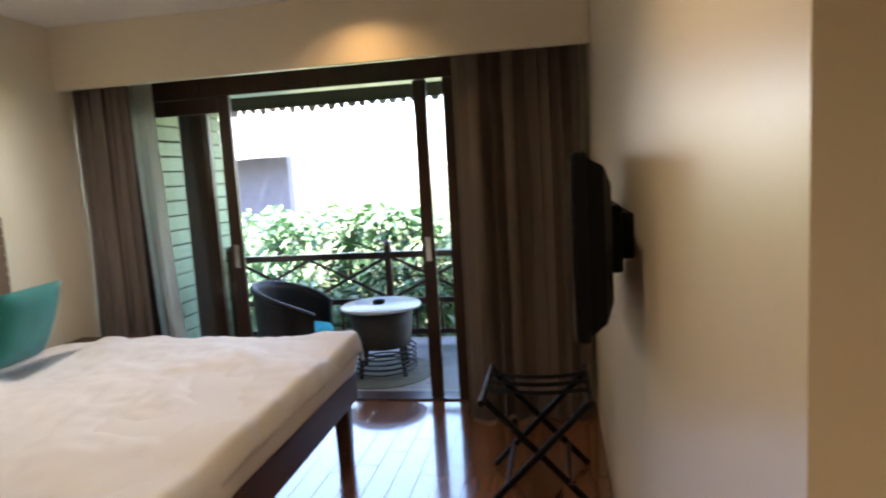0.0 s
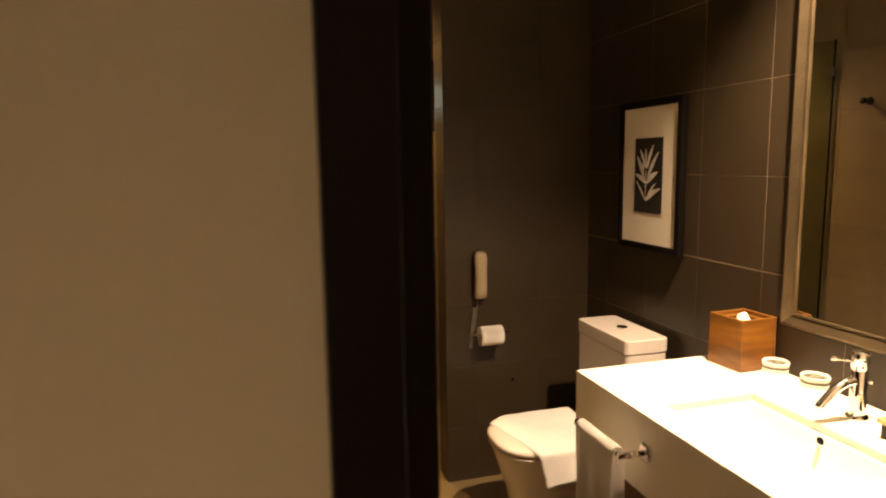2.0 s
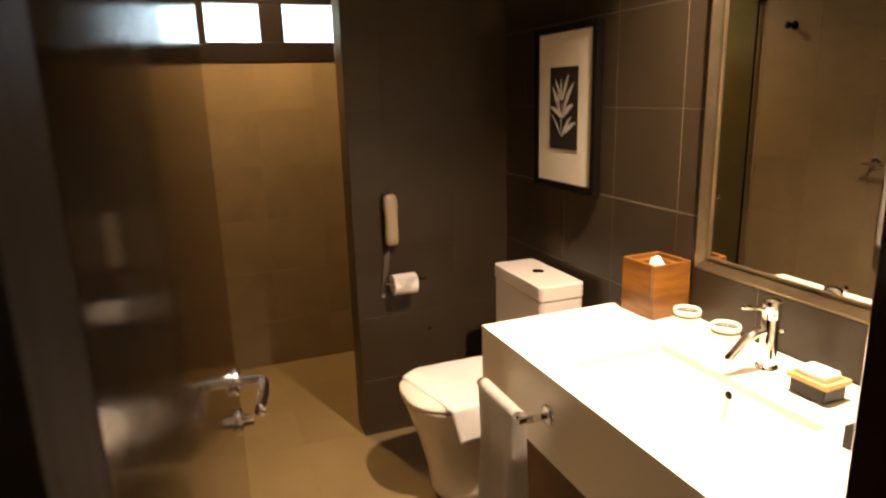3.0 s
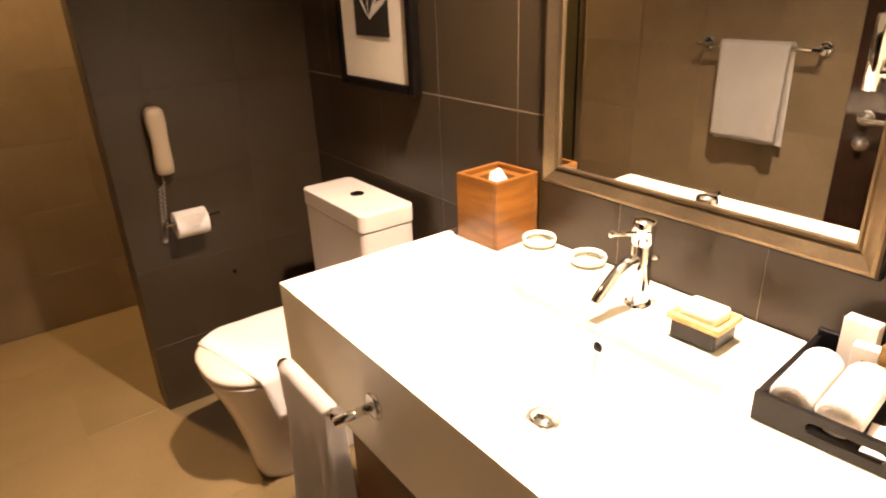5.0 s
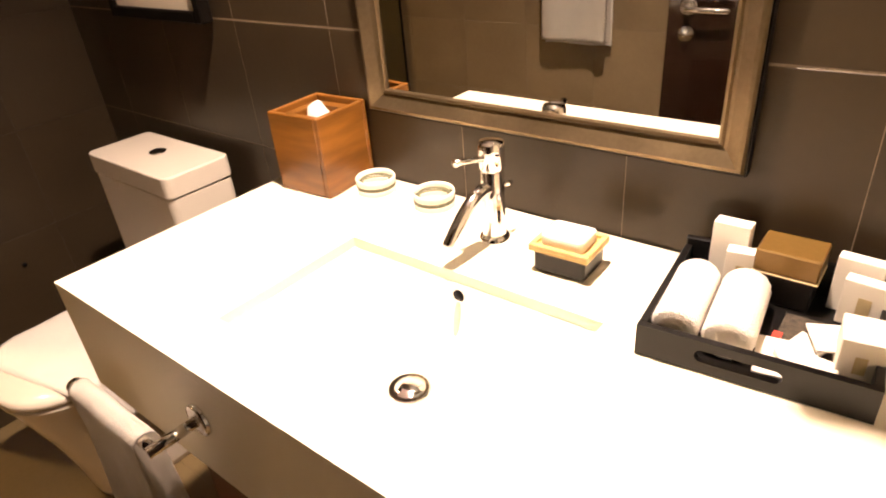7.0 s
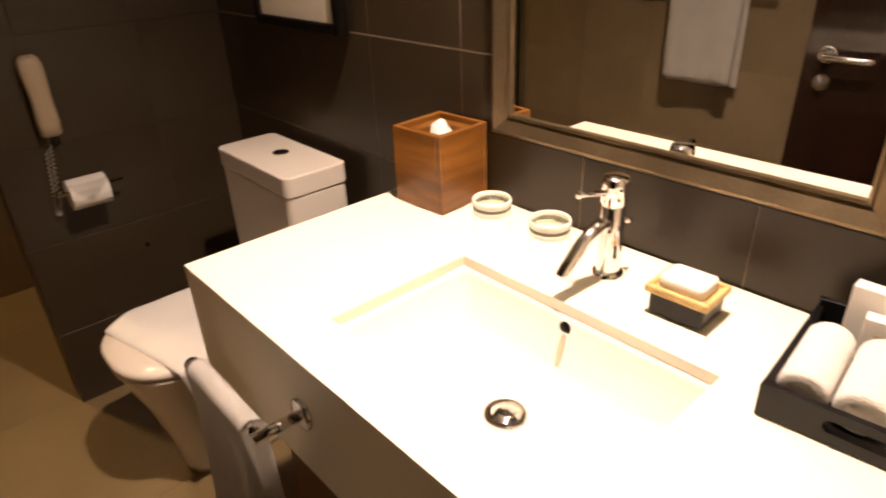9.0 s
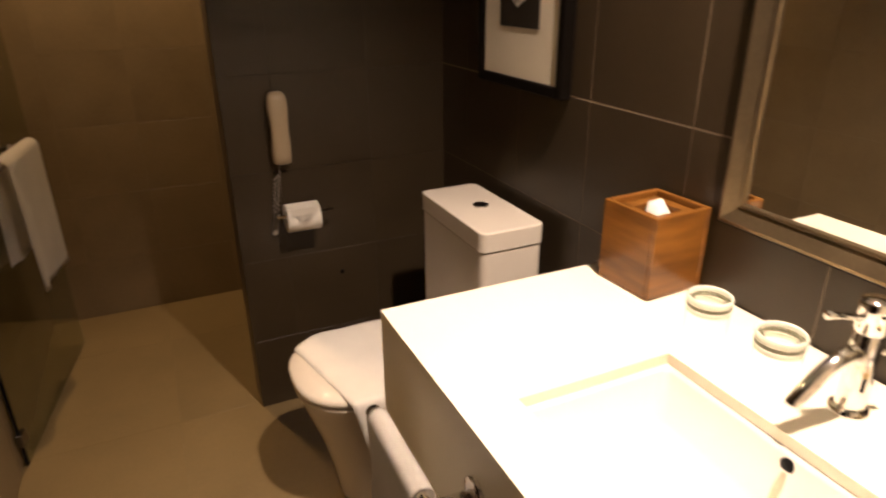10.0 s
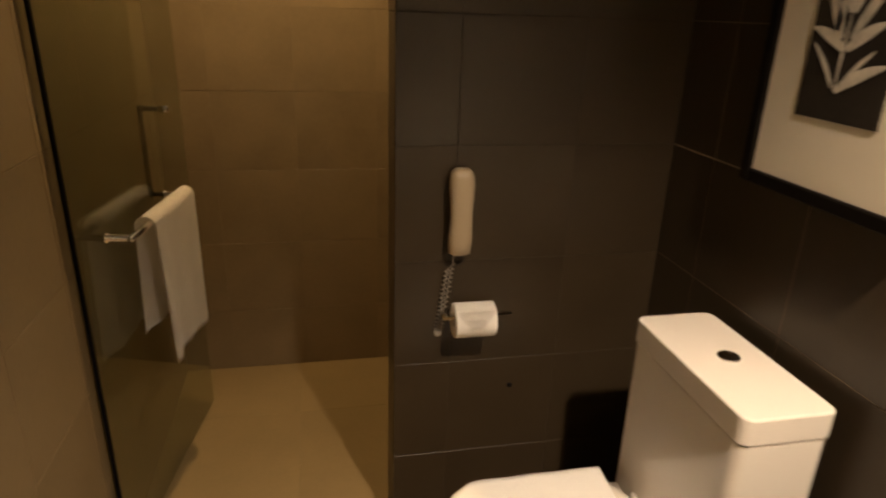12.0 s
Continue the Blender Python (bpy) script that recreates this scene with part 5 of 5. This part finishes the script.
def tub_chair(cx, cy, turn):
    """A wicker tub chair whose back wraps round; turn: the way it faces, degrees from +x."""
    ch = thing("wicker_armchair", (cx, cy, BZ), "dark wicker tub chair with a turquoise seat cushion", "armchair")
    R = Matrix.Translation((cx, cy, BZ)) @ Matrix.Rotation(radians(turn), 4, "Z")

    def f(u, v):
        a = radians(-128 + 256 * u) + math.pi
        hgt = 0.50 + 0.25 * max(0.0, math.cos((u - 0.5) * math.pi * 0.95)) ** 0.9
        z = 0.08 + (hgt - 0.08) * v
        r = 0.30 + 0.05 * v + 0.02 * math.sin(math.pi * v)
        return R @ Vector((r * math.cos(a), r * math.sin(a), z))
    part("shell", sheet(f, 40, 12, 0.025), M_WICKER, ch, "", True)
    rim = [f(k / 40, 1.0) for k in range(41)]
    part("rim", tube(rim, 0.024, 8), M_WICKER, ch, "", True)
    part("seat", lathe([(0, 0.26), (0.29, 0.26), (0.30, 0.28), (0.29, 0.30), (0, 0.30)], (cx, cy, BZ), 30), M_WICKER, ch, "", True)
    part("cushion", lathe([(0, 0.301), (0.26, 0.301), (0.285, 0.325), (0.275, 0.36), (0.2, 0.375), (0, 0.38)], (cx, cy, BZ), 30), M_CUSHION, ch, "turquoise seat cushion", True)
    for k in range(4):
        a = radians(45 + 90 * k)
        p = R @ Vector((0.26 * math.cos(a), 0.26 * math.sin(a), 0.001))
        part("leg", tube([p, p + Vector((0, 0, 0.27))], 0.02, 8), M_WICKER, ch)
    return ch


tub_chair(-1.52, 5.42, 5)

# ---- garden and neighbour ----
nb = thing("neighbour_bungalow", (-4, 15, -1.2), "grey boarded bungalow with a pale shingled roof", "house")
part("wall", box(-11.5, 14.0, -1.2, -5.2, 14.3, 2.20), M_HOUSEW, nb)
for k in range(21):
    part("board", box(-11.5, 13.975, -1.1 + 0.15 * k, -5.2, 13.999, 0.04 - 1.0 + 0.15 * k, 0.0), M_HOUSEW, nb)
part("eave", box(-12, 12.7, 2.02, -4.2, 12.8, 2.14), M_ROOF, nb)
part("porch_beam", box(-10.5, 11.9, 0.02, -4.6, 12.05, 0.26, 0.01), M_HOUSEW, nb)
part("porch_beam", box(-10.5, 11.9, -0.55, -4.6, 12.05, -0.42, 0.01), M_HOUSEW, nb)
bm = bmesh.new()
for r_ in range(14):
    for k in range(46):
        x = -15.7 + 0.25 * k + (0.125 if r_ % 2 else 0) + random.uniform(-0.01, 0.01)
        y, z = 12.6 + 0.30 * r_, 2.04 + 0.17 * r_ + random.uniform(-0.01, 0.012)
        vs = [bm.verts.new(p) for p in ((x, y - 0.06, z), (x + 0.235, y - 0.06, z), (x + 0.235, y + 0.32, z + 0.2), (x, y + 0.32, z + 0.2))]
        vs2 = [bm.verts.new(v.co - Vector((0, 0, 0.03))) for v in vs]
        bm.faces.new(vs)
        for i in range(4):
            bm.faces.new((vs[i], vs2[i], vs2[(i + 1) % 4], vs[(i + 1) % 4]))
roof = part("roof", bm, M_ROOF, nb)
roof["kind"] = "stuff"


def shrub(cx, cy, z0, rad, hgt, count, material, name="shrub", leaf=0.11):
    t = thing(name, (cx, cy, z0), "leafy green garden shrub beyond the railing", "shrub", "garden shrubs")
    bm = bmesh.new()
    for k in range(7):
        a = random.uniform(0, 6.28)
        e = Vector((cx + rad * 0.6 * math.cos(a), cy + rad * 0.6 * math.sin(a), z0 + hgt * random.uniform(0.6, 0.9)))
        tube([(cx + 0.08 * math.cos(a), cy + 0.08 * math.sin(a), z0), Vector((cx, cy, z0)).lerp(e, 0.5) + Vector((0, 0, 0.1)), e], [0.03, 0.02, 0.008], 6, bm)
    part("stems", bm, M_STEM, t)
    bm = bmesh.new()
    for k in range(count):
        u = random.uniform(0, 1) ** 0.5
        a = random.uniform(0, 6.283)
        hh = random.uniform(0.2, 1.0)
        p = Vector((cx + rad * u * math.cos(a) * (1.15 - 0.6 * hh ** 3), cy + rad * u * math.sin(a) * (1.15 - 0.6 * hh ** 3), z0 + hgt * hh + 0.15 * noise.noise(Vector((a * 2, u * 3, cx)))))
        d = Vector((math.cos(a) + random.uniform(-.7, .7), math.sin(a) + random.uniform(-.7, .7), random.uniform(-0.5, 0.9))).normalized()
        s = d.cross(Vector((random.uniform(-.4, .4), random.uniform(-.4, .4), 1))).normalized()
        ln, wd = leaf * random.uniform(0.7, 1.6), leaf * random.uniform(0.22, 0.42)
        droop = Vector((0, 0, -0.25 * ln))
        v = [bm.verts.new(q) for q in (p, p + d * ln * 0.45 + s * wd, p + d * ln + droop, p + d * ln * 0.45 - s * wd)]
        bm.faces.new((v[0], v[1], v[2]))
        bm.faces.new((v[0], v[2], v[3]))
    part("crown", bm, material, t)
    return t


for cx, cy, rad, hgt, n, m_, lf in ((-3.4, 8.3, 0.9, 2.3, 2200, M_LEAF2, 0.12), (-2.3, 8.0, 0.8, 2.3, 2200, M_LEAF, 0.13), (-1.25, 7.8, 0.8, 2.3, 2200, M_LEAF, 0.15), (-0.3, 7.6, 0.75, 2.1, 2000, M_LEAF2, 0.14), (0.6, 7.9, 0.8, 2.3, 2000, M_LEAF, 0.13), (-4.6, 9.2, 1.1, 2.2, 2000, M_LEAF, 0.13), (-1.8, 7.1, 0.6, 1.5, 1500, M_LEAF2, 0.11), (-0.8, 7.0, 0.6, 1.6, 1500, M_LEAF, 0.12), (-2.9, 7.2, 0.6, 1.5, 1500, M_LEAF, 0.11)):
    shrub(cx, cy, -1.2, rad, hgt, n, m_, "shrub", lf)


def blade_plant(cx, cy, z0, stem, count, length, material):
    """A stem with a tuft of long arching blades."""
    t = thing("blade_plant", (cx, cy, z0), "garden plant with a tuft of long pale blades", "plant", "garden blade plants")
    part("stem", tube([(cx, cy, z0), (cx + 0.03, cy, z0 + stem * 0.5), (cx, cy, z0 + stem)], [0.03, 0.025, 0.02], 8), M_STEM, t)
    bm = bmesh.new()
    for k in range(count):
        a, up = random.uniform(0, 6.283), random.uniform(0.2, 1.3)
        ln, wd = length * random.uniform(0.6, 1.1), random.uniform(0.014, 0.026)
        out = Vector((math.cos(a), math.sin(a), 0))
        side_ = Vector((-math.sin(a), math.cos(a), 0))
        rows = []
        for j in range(6):
            q = j / 5
            p = Vector((cx, cy, z0 + stem * random.uniform(0.97, 1.0))) + out * ln * q * math.cos(up) + Vector((0, 0, ln * (q * math.sin(up) - 0.55 * q * q)))
            w_ = wd * math.sin(math.pi * (0.15 + 0.83 * q))
            rows.append((bm.verts.new(p - side_ * w_), bm.verts.new(p + side_ * w_)))
        for p, q in zip(rows, rows[1:]):
            bm.faces.new((p[0], p[1], q[1], q[0]))
    part("crown", bm, material, t)


for cx, cy, stem in ((-1.75, 7.55, 1.95), (-2.75, 7.75, 1.8), (-0.75, 7.5, 1.9), (-1.2, 7.3, 1.6), (-2.2, 7.3, 1.5)):
    blade_plant(cx, cy, -1.2, stem, 60, 0.62, M_LEAF2)

# ---- tiles and boards ----


def piece_mesh(name, sx, sy, sz, bev, material):
    """A thin slab in x and y with chamfered top edges, its top at z = 0."""
    me = bpy.data.meshes.new(name)
    x, y, b = sx / 2, sy / 2, bev
    v = [(-x, -y, -sz), (x, -y, -sz), (x, y, -sz), (-x, y, -sz), (-x, -y, -b), (x, -y, -b), (x, y, -b), (-x, y, -b), (-x + b, -y + b, 0), (x - b, -y + b, 0), (x - b, y - b, 0), (-x + b, y - b, 0)]
    f = [(8, 9, 10, 11)] + [(k, (k + 1) % 4, 4 + (k + 1) % 4, 4 + k) for k in range(4)] + [(4 + k, 4 + (k + 1) % 4, 8 + (k + 1) % 4, 8 + k) for k in range(4)]
    me.from_pydata(v, [], f)
    me.materials.append(material)
    return me


MESHES = {}


def lay(name, parent, origin, ex, ey, us, vs, gap, material, skip=None, chamfer=0.0012):
    """Lays pieces on the plane through origin with axes ex, ey, between joints us and vs."""
    ex, ey = Vector(ex), Vector(ey)
    ez = ex.cross(ey)
    for u0, u1 in zip(us, us[1:]):
        for v0, v1 in zip(vs, vs[1:]):
            for a0, a1, b0, b1 in (skip(u0, u1, v0, v1) if skip else ((u0, u1, v0, v1),)):
                if a1 - a0 < 0.012 or b1 - b0 < 0.012:
                    continue
                key = (name, material.name, gap, round(a1 - a0, 3), round(b1 - b0, 3))
                if key not in MESHES:
                    MESHES[key] = piece_mesh(name, a1 - a0 - gap, b1 - b0 - gap, 0.007, chamfer, material)
                ob = new(name, MESHES[key])
                ob.parent = parent
                c = Vector(origin) + ex * (a0 + a1) / 2 + ey * (b0 + b1) / 2
                ob.matrix_basis = Matrix.Translation(c) @ Matrix((ex, ey, ez)).transposed().to_4x4()


def joints(lo, hi, one, step):
    out, k = [lo], one
    while k - step > lo + 0.01:
        k -= step
    while k < lo + 0.01:
        k += step
    while k < hi - 0.01:
        out.append(k)
        k += step
    return out + [hi]


ZJ = joints(0.0, CEIL, 1.125, 0.2885)
G = 0.0024
# east wall faces -x
YJ = joints(-PHY, -DOORW1, -2.59, 0.302)
lay("wall_tile", wall_east, (EAST - 0.008, 0, 0), (0, -1, 0), (0, 0, 1), YJ, [z for z in ZJ if z > 1.1], 0.0017, M_DTILE, None, 0.0005)
lay("wall_tile", wall_east, (EAST - 0.008, 0, 0), (0, -1, 0), (0, 0, 1), YJ, [min(z, 1.1228) for z in ZJ if z < 1.2], 0.0012, M_DTILE, None, 0.0004)
lay("wall_tile", wall_phone, (0, PHY - 0.008, 0), (1, 0, 0), (0, 0, 1), joints(1.768, EAST - 0.008, 1.915, 0.295), ZJ, 0.0016, M_DTILE, None, 0.0004)
lay("wall_tile", wall_phone, (1.768, 0, 0), (0, -1, 0), (0, 0, 1), [-(PHY + 0.12), -(PHY - 0.008)], ZJ, G, M_DTILE)


def round_window(u0, u1, v0, v1):
    if u1 <= WX0 or u0 >= WX1 or v1 <= WZ0 or v0 >= WZ1:
        return ((u0, u1, v0, v1),)
    out = []
    if u0 < WX0:
        out.append((u0, WX0, v0, v1))
    if u1 > WX1:
        out.append((WX1, u1, v0, v1))
    a, b = max(u0, WX0), min(u1, WX1)
    if v0 < WZ0:
        out.append((a, b, v0, WZ0))
    if v1 > WZ1:
        out.append((a, b, WZ1, v1))
    return out


lay("wall_tile", wall_back, (0, BACK - 0.008, 0), (1, 0, 0), (0, 0, 1), joints(TVX1 + 0.012, EAST - 0.001, 1.527, 0.295), ZJ, 0.0020, M_BTILE, round_window, 0.0004)
lay("wall_tile", wall_left_bath, (TVX1 + 0.012, 0, 0), (0, 1, 0), (0, 0, 1), joints(DOORW1 + 0.008, BACK - 0.009, 3.33, 0.302), ZJ, 0.0020, M_BTILE, None, 0.0004)
lay("wall_tile", wall_phone, (0, PHY + 0.128, 0), (-1, 0, 0), (0, 0, 1), joints(-EAST, -1.768, -2.1, 0.295), ZJ, 0.0020, M_BTILE, None, 0.0004)
lay("floor_tile", floor_bath, (0, 0, 0), (1, 0, 0), (0, 1, 0), joints(TVX1 + 0.012, EAST - 0.009, 1.50, 0.59), joints(DOORW0 + 0.1, BACK - 0.009, 3.40, 0.59), 0.0010, M_FTILE, None, 0.0003)

bedroom_floor = bpy.data.objects["floor_bedroom"]
k = 0
x = LEFT + 0.002
while x < TVX0 - 0.02:
    x1 = min(x + 0.118, TVX0 - 0.001)
    cuts = [-1.69] + [c for c in (-0.5 + 0.37 * (k % 4), 0.9 + 0.37 * (k % 4), 2.3 + 0.37 * (k % 4), 3.5 + 0.17 * (k % 4)) if c < GLZ] + [GLZ - 0.021]
    lay("floorboard", bedroom_floor, (0, 0, 0), (1, 0, 0), (0, 1, 0), [x, x1], cuts, 0.0012, M_FLOOR)
    x, k = x1, k + 1
hall_floor = bpy.data.objects["floor_hall"]
lay("floorboard", hall_floor, (0, 0, 0), (1, 0, 0), (0, 1, 0), [TVX0 + 0.118 * q for q in range(15)], [-1.69, -0.4, DOORW0 - 0.001], 0.0012, M_FLOOR)
